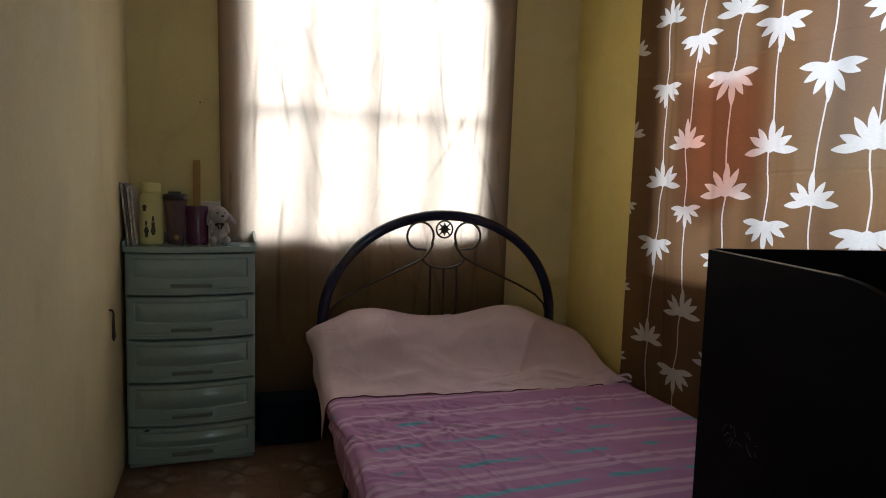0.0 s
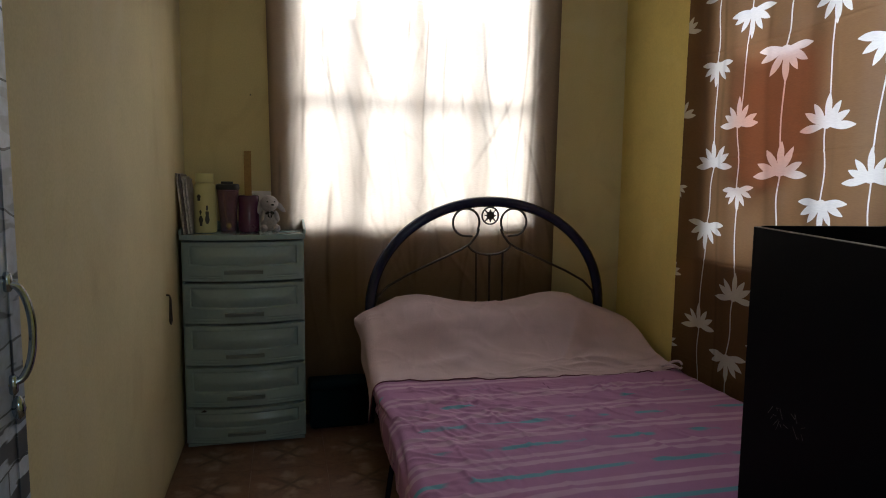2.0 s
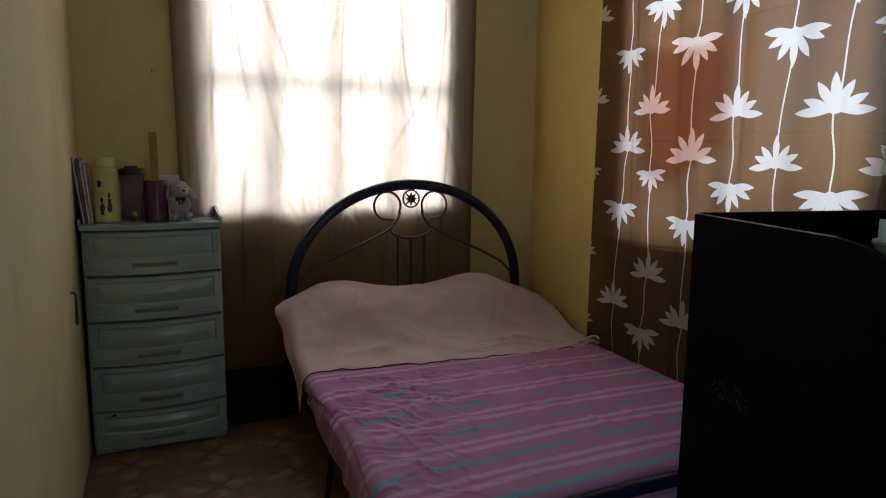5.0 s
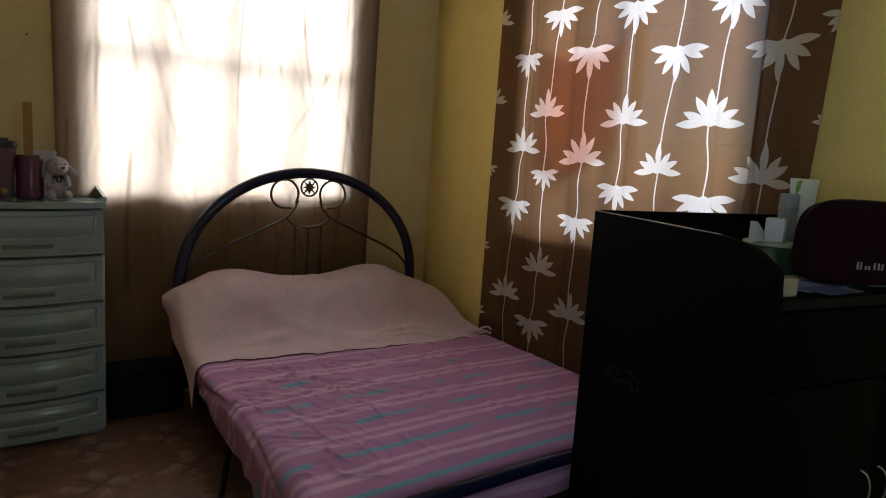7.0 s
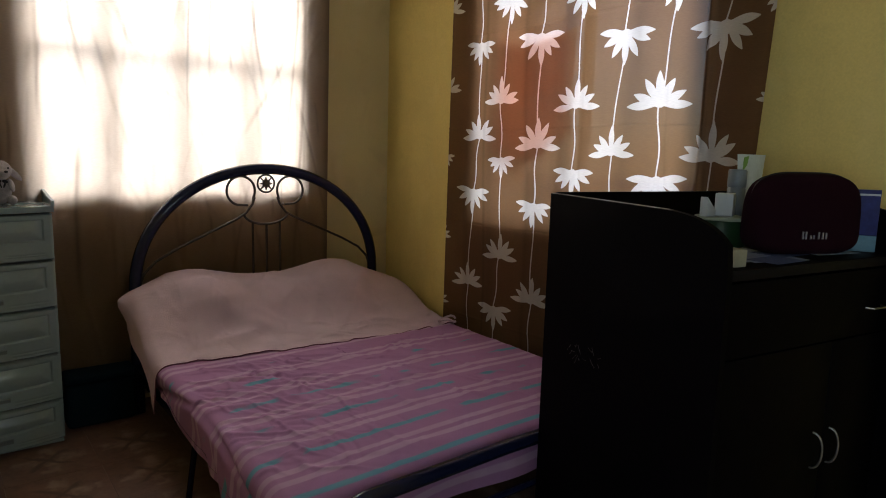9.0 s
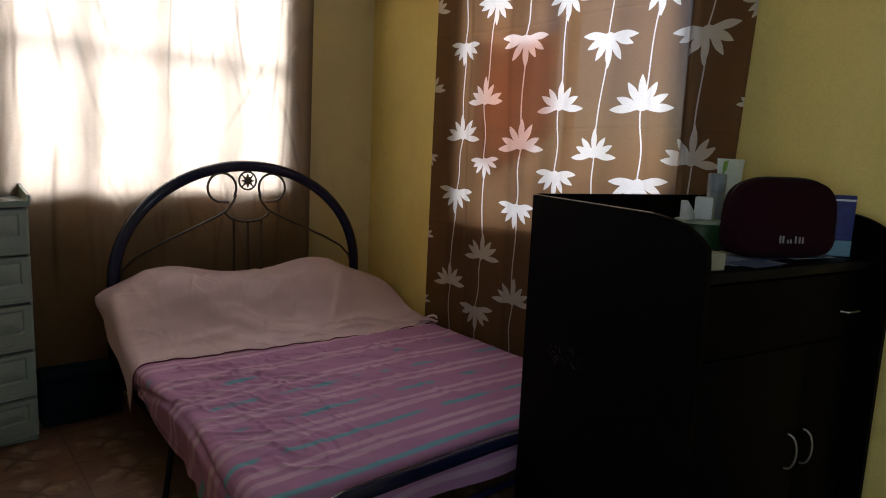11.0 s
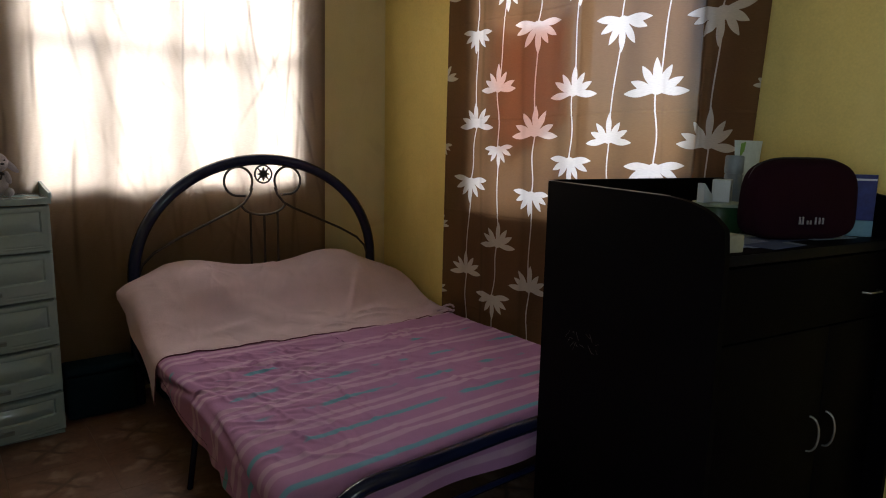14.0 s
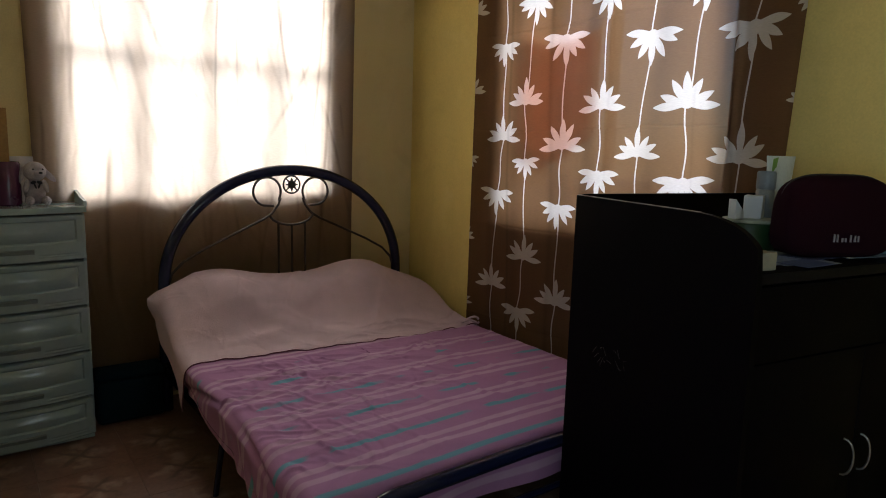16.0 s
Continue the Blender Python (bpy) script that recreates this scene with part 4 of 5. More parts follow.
# ---- drawer tower ----
def dresser():
    d = thing("drawer_tower", (-0.09, 3.465, 0.0), "grey-green plastic tower of five drawers against the wall", "drawers")
    hw, dep = 0.28, 0.318
    for s in (-1, 1):
        part("side_panel", box_mesh((s * hw - (0.012 if s > 0 else 0), 0.012, 0.02), (s * hw + (0.012 if s < 0 else 0), dep, 1.0), 0.003), PLASTIC, d)
    part("back_panel", box_mesh((-hw + 0.013, dep - 0.01, 0.02), (hw - 0.013, dep - 0.002, 1.0), 0.002), PLASTIC, d)
    part("plinth", box_mesh((-hw + 0.004, 0.006, 0.0), (hw - 0.004, dep - 0.012, 0.018), 0.004), PLASTIC, d)
    tiers = (0.018, 0.196, 0.400, 0.602, 0.804, 1.002)
    def bow(x):
        return -0.044 * (1 - (x / hw) ** 2)
    for z0, z1 in zip(tiers, tiers[1:]):
        nx, nz = 84, 46
        h = z1 - z0
        U, V = np.meshgrid(np.linspace(-hw, hw, nx), np.linspace(0, 1, nz))
        Zc = z0 + 0.004 + V * (h - 0.009)
        # framed panel that bellies out, with a plain band for the pull beneath it
        px, pz0, pz1 = hw - 0.034, z0 + 0.076, z1 - 0.026
        sag = 0.008 * (U / hw) ** 2
        inx, inz = px - np.abs(U), np.minimum(Zc - pz0 - sag, pz1 + sag * 0.3 - Zc)
        ins = np.minimum(inx, inz)
        step = np.clip(ins / 0.006, 0, 1)
        belly = np.clip(ins / 0.055, 0, 1)
        Yc = bow(U) + 0.002 + 0.010 * step - 0.016 * np.sin(belly * math.pi / 2) * step
        ridge = (np.abs(Zc - (z0 + 0.030)) < 0.003) | (np.abs(Zc - (z0 + 0.018)) < 0.003)
        Yc += np.where(ridge & (np.abs(U) > 0.10) & (np.abs(U) < hw - 0.03), 0.002, 0.0)
        rim = np.minimum(np.minimum(V, 1 - V) * h, hw - np.abs(U))
        Yc += 0.006 * np.clip(1 - rim / 0.006, 0, 1) ** 2
        rows = np.stack([U, Yc, Zc], -1)
        rows = np.concatenate([rows[:1] + np.array([0, 0.06, 0]), rows, rows[-1:] + np.array([0, 0.06, 0])])
        front = part("drawer", grid_mesh("drawer", rows, PLASTIC), PLASTIC, d)
        front.data.set_sharp_from_angle(angle=radians(40))
        if z0 == tiers[0]:
            chip = [(-0.196 + dx, z1 - 0.012 + dz) for dx, dz in ((-0.016, -0.002), (-0.006, 0.003), (0.002, 0.007), (0.008, 0.002), (0.015, -0.001), (0.004, -0.004))]
            part("chip", prism_mesh(chip, 1, bow(0.196) - 0.003, bow(0.196) + 0.004), BLACK, front, "dark chipped spot")
        # raised lip; only its darker colour gives the shade of a recess
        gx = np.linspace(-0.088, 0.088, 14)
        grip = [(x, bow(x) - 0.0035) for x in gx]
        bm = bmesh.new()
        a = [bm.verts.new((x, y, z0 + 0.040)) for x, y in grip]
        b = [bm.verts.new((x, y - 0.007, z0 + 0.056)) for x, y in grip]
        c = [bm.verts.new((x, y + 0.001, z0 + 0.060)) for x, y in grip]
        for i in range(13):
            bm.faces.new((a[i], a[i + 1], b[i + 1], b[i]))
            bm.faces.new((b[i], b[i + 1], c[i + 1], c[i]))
        part("grip", bm, PLASTIC_SHADED, front, "pull with its recess's shade in the plastic's colour")
    top = bmesh.new()
    n = 20
    outline = [(-hw - 0.006, dep), (hw + 0.006, dep)] + [(x, bow(x) - 0.010) for x in np.linspace(hw + 0.006, -hw - 0.006, n)]
    part("top", prism_mesh(outline, 2, 1.006, 1.030), PLASTIC, d)
    for s in (-1, 1):
        pr = [(0.0, 1.030), (0.0, 1.052), (0.10, 1.060), (dep - 0.02, 1.085), (dep, 1.085), (dep, 1.030)]
        part("top_lip", prism_mesh(pr, 0, s * (hw + 0.004) - 0.006, s * (hw + 0.004) + 0.006), PLASTIC, d)
    part("top_rail", box_mesh((-hw + 0.008, dep - 0.012, 1.030), (hw - 0.008, dep, 1.075), 0.004), PLASTIC, d)


dresser()
DT = 1.0305   # top of the drawers


def bottle():
    b = thing("water_bottle", (-0.270, 3.580, DT), "pale yellow plastic bottle with a screw lid and dark print", "bottle")
    Y = material("pale_yellow_plastic", (0.62, 0.58, 0.27), 0.4, amount=0.04, bump=0.03)
    K = material("dark_label_print", (0.05, 0.045, 0.035), 0.5)
    part("body", lathe_mesh([(0.046, 0.0), (0.052, 0.004), (0.053, 0.02), (0.053, 0.205), (0.050, 0.222), (0.040, 0.236), (0.037, 0.240)], 36), Y, b)
    part("lid", lathe_mesh([(0.040, 0.241), (0.043, 0.244), (0.043, 0.280), (0.040, 0.284), (0.01, 0.285)], 36), Y, b)
    def patch(a0, a1, z0, z1):
        bm = bmesh.new()
        n = 8
        # a rounded blot that follows the curve of the bottle
        rows = []
        for k in range(7):
            v = k / 6
            half = (a1 - a0) / 2 * (0.35 + 0.65 * math.sin(math.pi * (0.08 + 0.84 * v)) ** 0.7) * (1 + 0.25 * math.sin(v * 9 + a0 * 5))
            m = (a0 + a1) / 2
            rows.append([bm.verts.new((0.0536 * math.cos(a), 0.0536 * math.sin(a), z0 + (z1 - z0) * v)) for a in np.linspace(m - half, m + half, n)])
        for lo, hi in zip(rows, rows[1:]):
            for i in range(n - 1):
                bm.faces.new((lo[i], lo[i + 1], hi[i + 1], hi[i]))
        return bm
    for a0, a1, z0, z1 in ((-2.05, -1.70, 0.035, 0.085), (-1.98, -1.80, 0.088, 0.112), (-1.50, -1.15, 0.045, 0.105), (-1.42, -1.24, 0.108, 0.132), (-2.20, -1.85, 0.155, 0.185)):
        part("print_mark", patch(a0, a1, z0, z1), K, b)


def tumbler():
    t = thing("tumbler", (-0.166, 3.59, DT), "clear purple-tinted tumbler with a black lid, holding utensils", "tumbler")
    C = material("smoky_purple_plastic", (0.60, 0.42, 0.54), 0.10, amount=0.05, bump=0.0)
    C.node_tree.nodes["Principled BSDF"].inputs["Transmission Weight"].default_value = 0.88
    part("cup", lathe_mesh([(0.005, 0.0), (0.034, 0.0), (0.036, 0.004), (0.051, 0.200), (0.053, 0.208), (0.050, 0.208), (0.033, 0.008), (0.005, 0.006)], 32), C, t)
    part("lid", lathe_mesh([(0.054, 0.2085), (0.056, 0.214), (0.054, 0.232), (0.046, 0.236), (0.044, 0.230), (0.005, 0.230)], 32), BLACK, t)
    part("spout", box_mesh((-0.03, -0.012, 0.230), (0.025, 0.012, 0.247), 0.003), BLACK, t)
    part("spoon", tube_mesh([(0.004, -0.022, 0.014), (0.004, -0.024, 0.030), (0.002, -0.026, 0.044), (-0.004, -0.028, 0.055), (-0.020, -0.030, 0.195)], 0.004, 8, radii=[0.008, 0.016, 0.015, 0.004, 0.003]), material("gold_plastic", (0.45, 0.33, 0.10), 0.4), t)


def plush():
    """Seated long-eared plush toy, one plain mesh."""
    bm = bmesh.new()
    def ball(c, r, s=(1, 1, 1), rot=0.0, tone=0):
        m = Matrix.Scale(1.02, 4) @ Matrix.Translation(c) @ Matrix.Rotation(rot, 4, "Y") @ Matrix.Diagonal((*(q * r for q in s), 1))
        made = bmesh.ops.create_uvsphere(bm, u_segments=20, v_segments=14, radius=1.0, matrix=m)
        for f in {f for v in made["verts"] for f in v.link_faces}:
            f.material_index = tone
    ball((0, 0.0, 0.055), 0.042, (0.95, 0.85, 1.25))
    ball((0, -0.012, 0.138), 0.042, (1.0, 0.95, 0.95))
    ball((0.006, -0.048, 0.128), 0.020, (1.0, 0.8, 0.8))
    ball((-0.048, 0.0, 0.118), 0.017, (0.75, 0.6, 2.5), 0.35)
    ball((0.050, 0.0, 0.125), 0.017, (0.75, 0.6, 2.4), -0.75)
    for s in (-1, 1):
        ball((s * 0.030, -0.045, 0.020), 0.019, (0.9, 1.4, 1.0))
        ball((s * 0.034, -0.024, 0.078), 0.014, (0.8, 0.9, 2.0), s * -0.25)
    ball((0.010, -0.066, 0.134), 0.006, (1.2, 0.7, 0.8), 0.0, 1)
    for s in (-1, 1):
        ball((s * 0.011, -0.036, 0.094), 0.009, (1.2, 0.5, 0.8), s * 0.4, 1)
        ball((s * 0.007, -0.043, 0.080), 0.005, (0.7, 0.5, 2.4), s * 0.3, 1)
        ball((s * 0.017 + 0.004, -0.051, 0.148), 0.0035, (1, 0.7, 1), 0.0, 1)
    me = mesh_from("plush_toy", bm, material("grey_plush_fur", (0.46, 0.42, 0.44), 1.0, scale=60, amount=0.22, fine=420, bump=1.0, depth=0.004, spec=0.05))
    me.materials.append(BLACK)
    return single("plush_toy", me, None, "small pale grey plush rabbit with long ears and a dark bow", "plush toy", (0.026, 3.590, DT), 8)


bottle()
tumbler()
plush()
cup = thing("purple_jar", (-0.070, 3.60, DT), "dark purple jar holding a wooden ruler", "jar")
PURPLE = material("dark_purple_plastic", (0.09, 0.02, 0.06), 0.25)
part("jar", lathe_mesh([(0.045, 0.0), (0.050, 0.005), (0.050, 0.17), (0.046, 0.18), (0.042, 0.178), (0.044, 0.01)], 30), PURPLE, cup)
rul = box_mesh((-0.017, -0.0015, 0.0), (0.017, 0.0015, 0.385), 0.0006, 1)
single("ruler", rul, WOODEN, "plain wooden ruler standing up in a jar", "ruler", (-0.072, 3.612, DT + 0.012), -6)
single("paper_card", box_mesh((-0.055, -0.002, 0), (0.055, 0.002, 0.20), 0.0006, 1), material("white_paper", (0.62, 0.60, 0.60), 0.8), "white paper card leaning behind the jar", "card", (-0.02, 3.70, DT), 4)
mag = thing("folders", (-0.352, 3.60, DT), "worn folders and magazines standing against the wall", "folders")
for i, (c, h, l) in enumerate((((0.45, 0.42, 0.40), 0.285, 0.22), ((0.16, 0.13, 0.14), 0.28, 0.21), ((0.50, 0.48, 0.47), 0.27, 0.22), ((0.46, 0.43, 0.44), 0.26, 0.20))):
    bm = box_mesh((-0.004, -l / 2, 0), (0.004, l / 2, h), 0.0015, 1)
    bmesh.ops.transform(bm, matrix=Matrix.Translation((i * 0.0105 - 0.005, 0, 0)) @ Matrix.Rotation(-0.080 - 0.006 * (3 - i), 4, "Y"), verts=bm.verts)
    part("folder", bm, material("folder_card", c, 0.4, amount=0.6, scale=22), mag)
# added block: its near-black colour puts in the dimness below the curtain
gap_box = thing("dim_gap_box", (0.21, 3.56, 0.0045), "added dark teal lidded block standing in for the dimness below the curtain", "box")
part("body", box_mesh((0.004, 0.004, 0.0), (0.296, 0.136, 0.205), 0.02, 4), GAP_TEAL, gap_box)
part("lid", box_mesh((0.0, 0.0, 0.206), (0.30, 0.14, 0.246), 0.016, 4), GAP_TEAL, gap_box)
for x in (-0.003, 0.297):
    part("clip", box_mesh((x, 0.05, 0.17), (x + 0.006, 0.09, 0.225), 0.002, 1), BLACK, gap_box)


# ---- desk ----
def curve(p0, p1, p2, n=14):
    """A quadratic bend from p0 to p2."""
    return [tuple((1 - t) ** 2 * a + 2 * t * (1 - t) * b + t * t * c for a, b, c in zip(p0, p1, p2)) for t in np.linspace(0, 1, n)]


def desk():
    d = thing("writing_desk", (1.325, 1.752, 0.0), "black-brown laminate desk with raised sides, drawers and cupboard", "desk", rz=-9)
    W, V, H, TZ = 0.866, 0.655, 1.178, 1.031
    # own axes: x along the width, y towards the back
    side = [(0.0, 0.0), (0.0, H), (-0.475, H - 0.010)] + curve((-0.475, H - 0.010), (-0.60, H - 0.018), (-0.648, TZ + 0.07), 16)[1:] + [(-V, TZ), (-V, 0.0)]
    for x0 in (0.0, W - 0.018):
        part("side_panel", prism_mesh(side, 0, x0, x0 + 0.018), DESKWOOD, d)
    # pale strip paints in the highlight along the side's top edge
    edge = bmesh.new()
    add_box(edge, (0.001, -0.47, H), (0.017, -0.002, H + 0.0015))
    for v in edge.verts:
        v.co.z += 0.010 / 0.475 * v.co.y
    part("edge_band", edge, DESKEDGE, d, "pale edge banding with the top edge's highlight in its colour")
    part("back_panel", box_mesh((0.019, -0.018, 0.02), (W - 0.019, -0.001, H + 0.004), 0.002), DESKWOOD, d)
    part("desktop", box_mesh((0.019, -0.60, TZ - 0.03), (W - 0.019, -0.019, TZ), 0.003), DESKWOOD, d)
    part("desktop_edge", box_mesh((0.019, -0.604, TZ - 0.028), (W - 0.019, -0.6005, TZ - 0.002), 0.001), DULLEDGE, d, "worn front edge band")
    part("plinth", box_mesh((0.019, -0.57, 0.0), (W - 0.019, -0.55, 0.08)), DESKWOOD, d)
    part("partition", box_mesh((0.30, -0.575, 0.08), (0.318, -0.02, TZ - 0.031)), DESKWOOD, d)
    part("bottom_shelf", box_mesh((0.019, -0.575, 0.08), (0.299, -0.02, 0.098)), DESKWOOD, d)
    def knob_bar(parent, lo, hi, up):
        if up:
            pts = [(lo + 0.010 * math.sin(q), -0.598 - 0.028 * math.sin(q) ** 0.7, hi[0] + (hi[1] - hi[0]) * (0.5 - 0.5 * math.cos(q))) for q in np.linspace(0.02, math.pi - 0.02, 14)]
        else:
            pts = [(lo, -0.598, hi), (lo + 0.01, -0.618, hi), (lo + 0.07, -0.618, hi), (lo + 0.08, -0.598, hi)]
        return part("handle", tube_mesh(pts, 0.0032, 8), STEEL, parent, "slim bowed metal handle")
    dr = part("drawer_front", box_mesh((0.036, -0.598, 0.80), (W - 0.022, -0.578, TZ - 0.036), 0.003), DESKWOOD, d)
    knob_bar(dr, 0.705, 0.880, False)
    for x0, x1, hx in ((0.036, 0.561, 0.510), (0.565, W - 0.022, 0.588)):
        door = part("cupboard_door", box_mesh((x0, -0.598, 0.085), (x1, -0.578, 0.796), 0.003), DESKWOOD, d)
        knob_bar(door, hx, (0.428, 0.534), True)
    # pale scuff on the side facing the bed
    sc = bmesh.new()
    rng = random.Random(5)
    for k in range(16):
        y, z = -0.19 + rng.uniform(-0.07, 0.07), 0.71 + rng.uniform(-0.025, 0.025)
        l, a = rng.uniform(0.004, 0.016), rng.uniform(-1.2, 1.2)
        add_tube(sc, [(-0.0008, y - l * math.cos(a), z - l * math.sin(a)), (-0.0008, y + l * math.cos(a), z + l * math.sin(a))], 0.0004, 5)
    part("scuff_marks", sc, DESKEDGE, d, "pale scratches in the laminate")


desk()
DESK = pose(1.325, 1.752, 0, 0, 0, -9)
TZ = 1.0315


def on_desk(x, y, z=0.0):
    p = DESK @ Vector((x, y, TZ + z))
    return tuple(p)


def bag():
    b = thing("pouch_bag", on_desk(0.535, -0.480), "dark maroon padded pouch with a rounded top and pale marks", "bag", rz=-26.4)
    bm = bmesh.new()
    n, m = 40, 16
    rows = []
    # rounded upright cushion: outline swept through the depth
    for j in range(m + 1):
        v = -1 + 2 * j / m
        k = (1 - abs(v) ** 3.2) ** 0.5 if abs(v) < 1 else 0.0
        k = 0.80 + 0.20 * k
        ring = []
        for i in range(n):
            a = math.tau * i / n
            c, s = math.cos(a), math.sin(a)
            px = math.copysign(abs(c) ** 0.55, c) * 0.177 * k
            pz = 0.116 + math.copysign(abs(s) ** (0.62 if s > 0 else 0.35), s) * 0.116 * k
            ring.append(bm.verts.new((px, v * 0.05 * (1.1 - 0.35 * pz / 0.22), pz + 0.001)))
        rows.append(ring)
    for a, c in zip(rows, rows[1:]):
        for i in range(n):
            bm.faces.new((a[i], a[(i + 1) % n], c[(i + 1) % n], c[i]))
    bm.faces.new(rows[0][::-1])
    bm.faces.new(rows[-1])
    part("body", bm, material("maroon_fabric", (0.015, 0.0028, 0.0065), 0.95, fine=320, bump=0.5, spec=0.08), b)
    zip_pts = [(0.173 * math.copysign(abs(math.cos(a)) ** 0.55, math.cos(a)), 0.0, 0.1175 + 0.1165 * abs(math.sin(a)) ** 0.62) for a in np.linspace(0.15, math.pi - 0.15, 40)]
    part("zip", tube_mesh(zip_pts, 0.0035, 6), BLACK, b)
    pale = material("pale_print", (0.30, 0.27, 0.27), 0.7)
    rng = random.Random(2)
    for i, x in enumerate((-0.034, -0.024, -0.008, 0.002, 0.018, 0.031, 0.042)):
        h = 0.010 + 0.012 * rng.random()
        part("mark_bar", box_mesh((x - 0.002, -0.0560, 0.050), (x + 0.002, -0.0525, 0.050 + h)), pale, b)


bag()
TINW = material("white_pack_card", (0.62, 0.66, 0.66), 0.5, amount=0.04)
TINGREY = material("grey_pack", (0.19, 0.22, 0.235), 0.4)
GREEN = material("dark_green_plastic", (0.02, 0.07, 0.025), 0.4)
LEAF = material("leaf_green_print", (0.18, 0.35, 0.06), 0.5)
DEEPBLUE = material("glossy_blue_card", (0.018, 0.028, 0.15), 0.35, amount=0.35, scale=40)
BLUE = material("blue_print_card", (0.055, 0.08, 0.18), 0.45, amount=0.5, scale=25)
PAPER = material("pale_blue_print_paper", (0.26, 0.31, 0.40), 0.4, amount=0.4, scale=30)
CYAN = material("pale_cyan_card", (0.12, 0.25, 0.32), 0.45)

tub = thing("round_tub", on_desk(0.45, -0.28), "dark green round tub with a pale lid", "tub")
part("body", lathe_mesh([(0.066, 0), (0.072, 0.004), (0.076, 0.079), (0.074, 0.082)], 36), GREEN, tub)
part("lid", lathe_mesh([(0.079, 0.0825), (0.081, 0.086), (0.080, 0.092), (0.05, 0.095), (0.01, 0.095)], 36), material("pale_green_lid", (0.40, 0.46, 0.34), 0.4), tub)
bx = thing("small_carton", on_desk(0.446, -0.290, 0.0955), "small white carton standing on a round tub", "carton", rz=22)
part("carton", box_mesh((-0.031, -0.026, 0), (0.031, 0.026, 0.068), 0.0015, 1), TINW, bx)
part("print_bar", box_mesh((0.0312, -0.008, 0.036), (0.0318, 0.0, 0.058)), BLACK, bx)
wedge = prism_mesh([(-0.020, 0.0), (0.022, 0.0), (0.022, 0.020), (-0.020, 0.058)], 1, -0.012, 0.012)
single("folded_card", wedge, TINW, "small white card with a slanting top on a tub", "card", on_desk(0.368, -0.290, 0.0955), -5)
jar = thing("cosmetic_jar", on_desk(0.593, -0.215), "grey cylindrical bottle with a plain cap", "bottle")
part("body", lathe_mesh([(0.025, 0), (0.028, 0.004), (0.028, 0.172), (0.025, 0.177)], 28), TINGREY, jar)
part("cap", lathe_mesh([(0.028, 0.1775), (0.029, 0.181), (0.029, 0.230), (0.026, 0.235), (0.01, 0.2355)], 28), TINGREY, jar)
tube = thing("cream_tube", on_desk(0.69, -0.19), "white squeeze tube with a green leaf print, standing on its cap", "tube", rz=-10)
tb = bmesh.new()
rows = []
for t in np.linspace(0, 1, 14):
    wx, wy = 0.028 + 0.044 * t ** 0.8, 0.026 * (1 - t) ** 0.7 + 0.0012
    rows.append([tb.verts.new((wx * math.cos(a), wy * math.sin(a), 0.035 + 0.25 * t)) for a in np.linspace(0, math.tau, 24, endpoint=False)])
for a, c in zip(rows, rows[1:]):
    for i in range(24):
        tb.faces.new((a[i], a[(i + 1) % 24], c[(i + 1) % 24], c[i]))
tb.faces.new(rows[0][::-1])
tb.faces.new(rows[-1])
part("body", tb, material("white_tube_plastic", (0.60, 0.66, 0.62), 0.35), tube)
part("cap", lathe_mesh([(0.024, 0), (0.026, 0.003), (0.026, 0.033), (0.022, 0.0345)], 24), TINW, tube)
part("leaf_print", prism_mesh([(-0.050, 0.215), (-0.030, 0.24), (-0.022, 0.28), (-0.044, 0.275)], 1, -0.0072, -0.0050), LEAF, tube)
blue = thing("display_box", on_desk(0.782, -0.500), "blue card box with a pale cyan base band", "box", rz=-54)
part("upper", box_mesh((-0.044, -0.014, 0.05), (0.056, 0.014, 0.188), 0.0015, 1), DEEPBLUE, blue)
part("base_band", box_mesh((-0.044, -0.015, 0.0), (0.056, 0.015, 0.0495), 0.0015, 1), CYAN, blue)
part("stripe", box_mesh((-0.042, -0.0148, 0.170), (0.054, -0.0142, 0.176)), TINW, blue)
sheetm = thing("desk_papers", on_desk(0.33, -0.43), "printed papers under clear film on the desktop", "papers")
for (x, y, w, h, rz, mt, k) in ((-0.14, 0.03, 0.13, 0.22, 3, PAPER, 0), (0.03, 0.0, 0.20, 0.28, -4, PAPER, 1), (0.13, -0.06, 0.13, 0.10, 6, BLUE, 2), (-0.02, -0.12, 0.14, 0.09, 8, BLUE, 3), (0.28, -0.12, 0.18, 0.10, -3, PAPER, 4)):
    bm = box_mesh((-w / 2, -h / 2, 0), (w / 2, h / 2, 0.0008))
    bmesh.ops.transform(bm, matrix=pose(x, y, 0.0002 + 0.0012 * k, 0, 0, rz - 12), verts=bm.verts)
    part("paper", bm, mt, sheetm)
single("soap_box", box_mesh((-0.03, -0.025, 0), (0.03, 0.025, 0.045), 0.003, 2), material("cream_card", (0.34, 0.32, 0.23), 0.5), "small cream carton lying by the desk side", "box", on_desk(0.138, -0.555), -12)

# ---- west wall: door leaf, hook, nails ----
door = thing("door_leaf", (-0.372, 0.665, 0.006), "open door covered in grey stone-print vinyl, folded against the wall", "door")
part("leaf", box_mesh((0.0, 0.0, 0.004), (0.036, 0.795, 2.03), 0.003), STONE, door)
part("edge_strip", box_mesh((0.0364, 0.756, 0.006), (0.0385, 0.796, 2.028), 0.0008, 1), STONE, door, "vinyl strip folded over the door's edge")
hz = 1.036
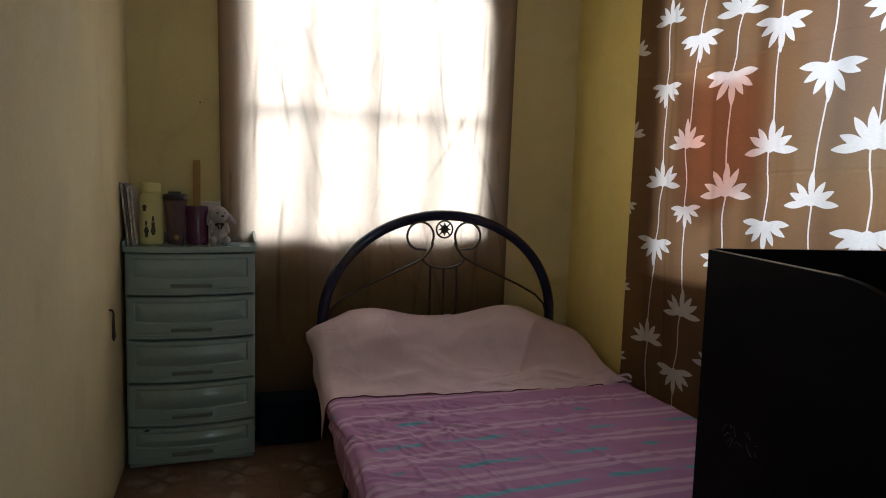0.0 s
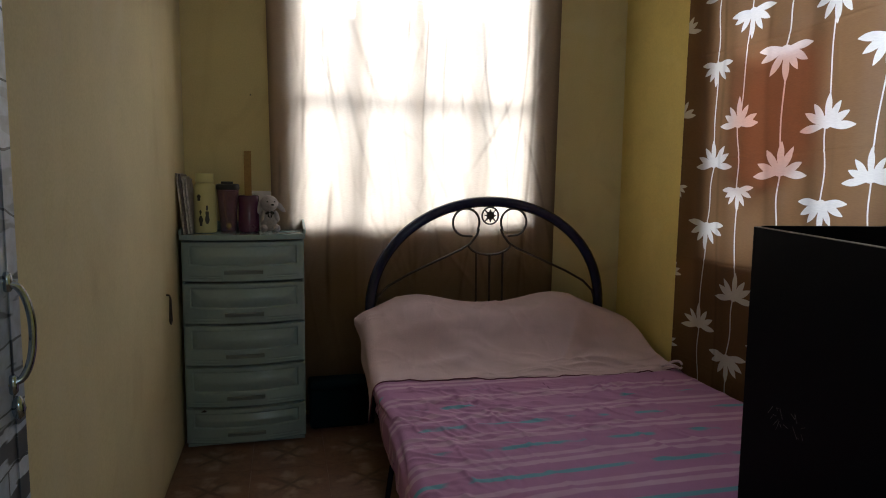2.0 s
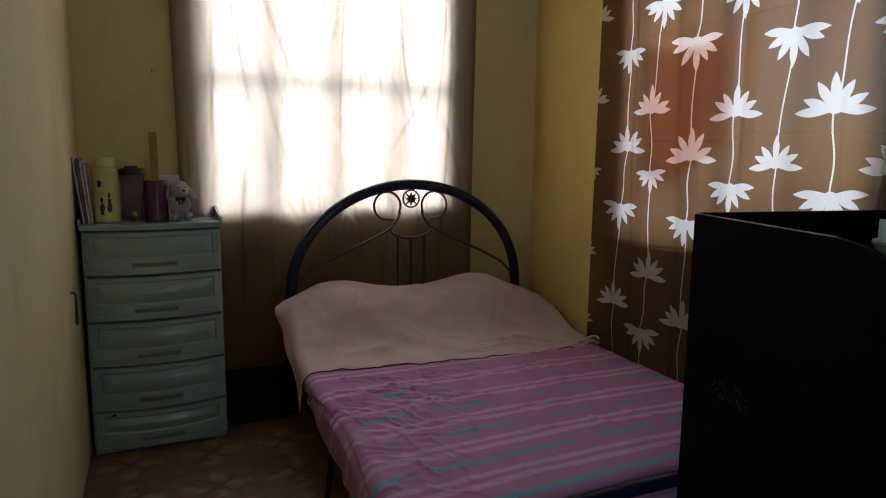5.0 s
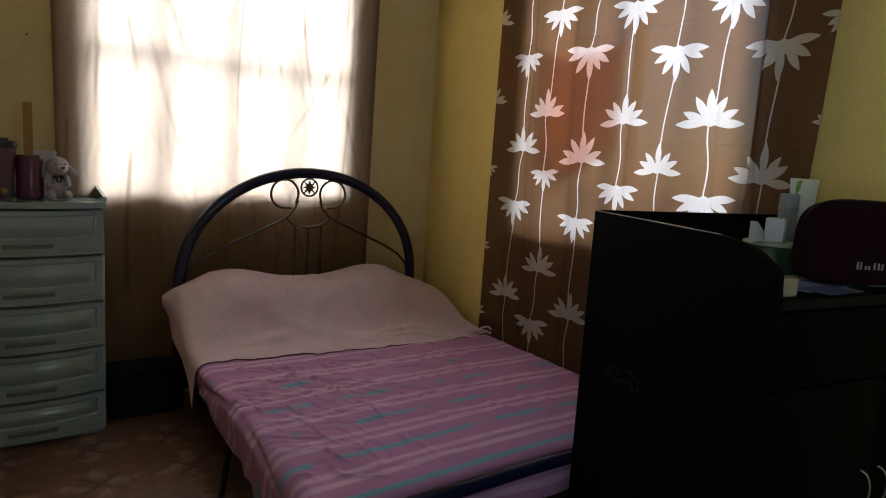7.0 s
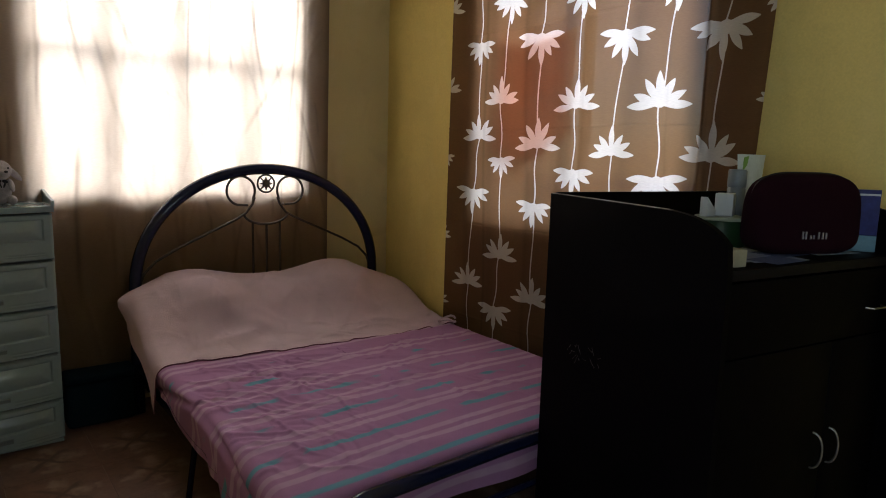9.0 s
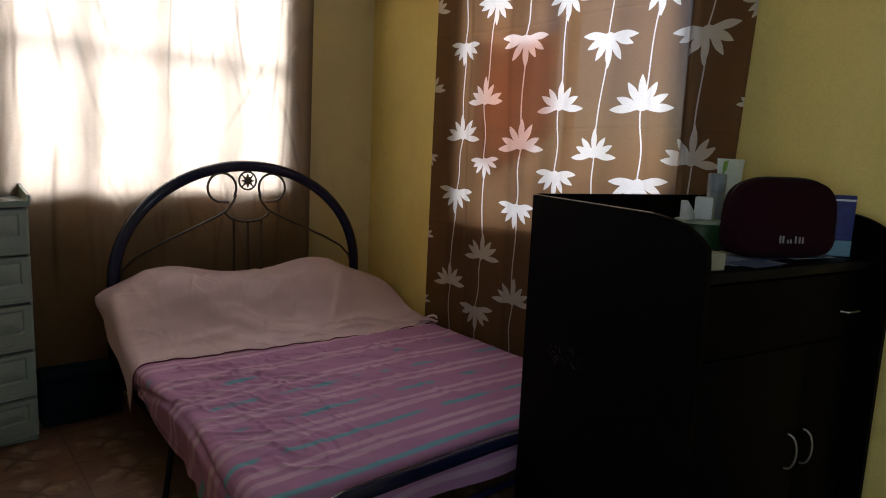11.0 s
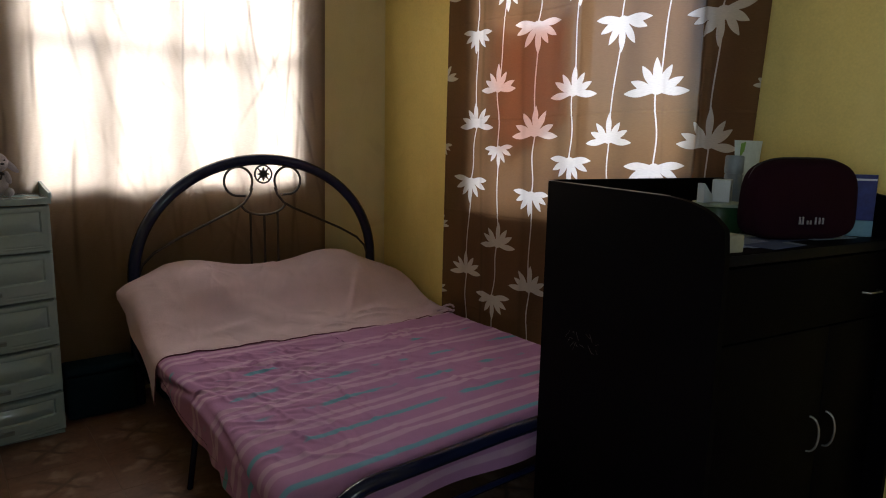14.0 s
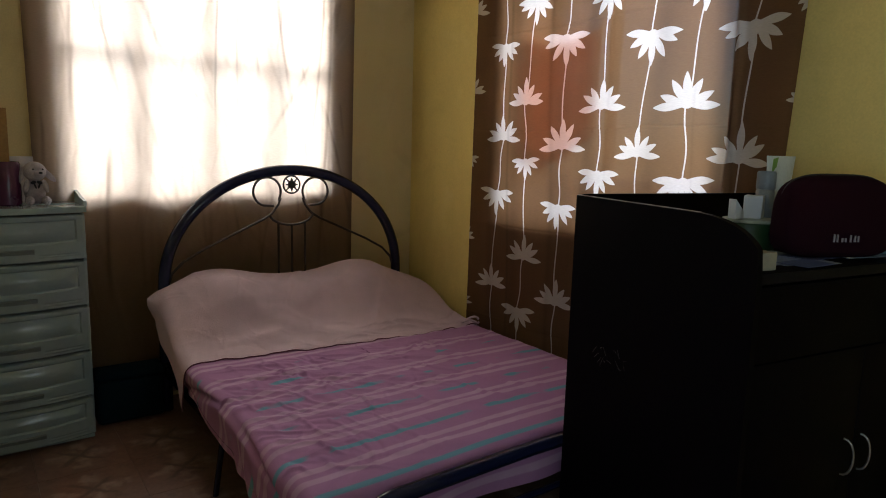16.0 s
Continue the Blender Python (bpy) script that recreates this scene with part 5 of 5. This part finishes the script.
hp = [(0.034, 0.745, hz + 0.084), (0.044, 0.748, hz + 0.080)] + [(0.044 + 0.024 * math.sin(a), 0.748 + 0.012 * math.sin(a), hz + 0.080 * math.cos(a)) for a in np.linspace(0.25, math.pi - 0.25, 16)] + [(0.044, 0.748, hz - 0.080), (0.034, 0.745, hz - 0.084)]
part("pull_handle", tube_mesh(hp, 0.0062, 12), COOL, door, "worn chrome bow handle")
for z in (hz + 0.084, hz - 0.084):
    part("handle_foot", lathe_mesh([(0.004, -0.016), (0.007, -0.012), (0.008, 0.0), (0.007, 0.012), (0.004, 0.016)], 16, (0.040, 0.747, z)), COOL, door)
part("lock_knob", lathe_mesh([(0.002, -0.022), (0.008, -0.016), (0.011, -0.004), (0.008, 0.010), (0.003, 0.018)], 18, (0.044, 0.752, hz - 0.122)), COOL, door, "dull metal lock knob")
part("latch", box_mesh((0.010, 0.7952, hz - 0.13), (0.028, 0.797, hz - 0.06), 0.0005), COOL, door)
for z in (0.25, 1.0, 1.8):
    part("hinge", tube_mesh([(0.004, -0.006, z - 0.05), (0.004, -0.006, z + 0.05)], 0.006, 8), COOL, door)
hk = [(-0.391, 3.165, 0.800), (-0.378, 3.160, 0.799), (-0.372, 3.150, 0.790), (-0.374, 3.147, 0.74), (-0.376, 3.150, 0.69), (-0.374, 3.160, 0.676), (-0.372, 3.172, 0.688), (-0.374, 3.174, 0.74), (-0.374, 3.168, 0.782)]
single("wall_hook", tube_mesh(hk, 0.004, 8), IRON, "bent dark wire hook hanging from the wall", "hook")
single("nail", tube_mesh([(-0.06, 3.801, 1.72), (-0.06, 3.79, 1.72)], 0.004, 8), IRON, "small dark nail in the wall", "nail")

# ---- floor and its tiles ----
floor = single("floor", box_mesh((LX - T, FY - T, -0.1), (RO, BY + T, -0.004)), GROUT, "brown patterned ceramic tile floor", "floor", kind="structure")
S = 0.33
tile = mesh_from("tile", box_mesh((-S / 2 + 0.0004, -S / 2 + 0.0004, -0.006), (S / 2 - 0.0004, S / 2 - 0.0004, 0.004), 0.0005, 1), TILE)
x = LX + S / 2
while x - S / 2 < RO - 0.1:
    y = BY - S / 2
    while y + S / 2 > FY:
        t = new("tile", tile)
        t.parent = floor
        t.location = (x, y, -0.0005)
        t.rotation_euler = (0, 0, radians(random.choice((0, 90, 180, 270))))
        y -= S
    x += S
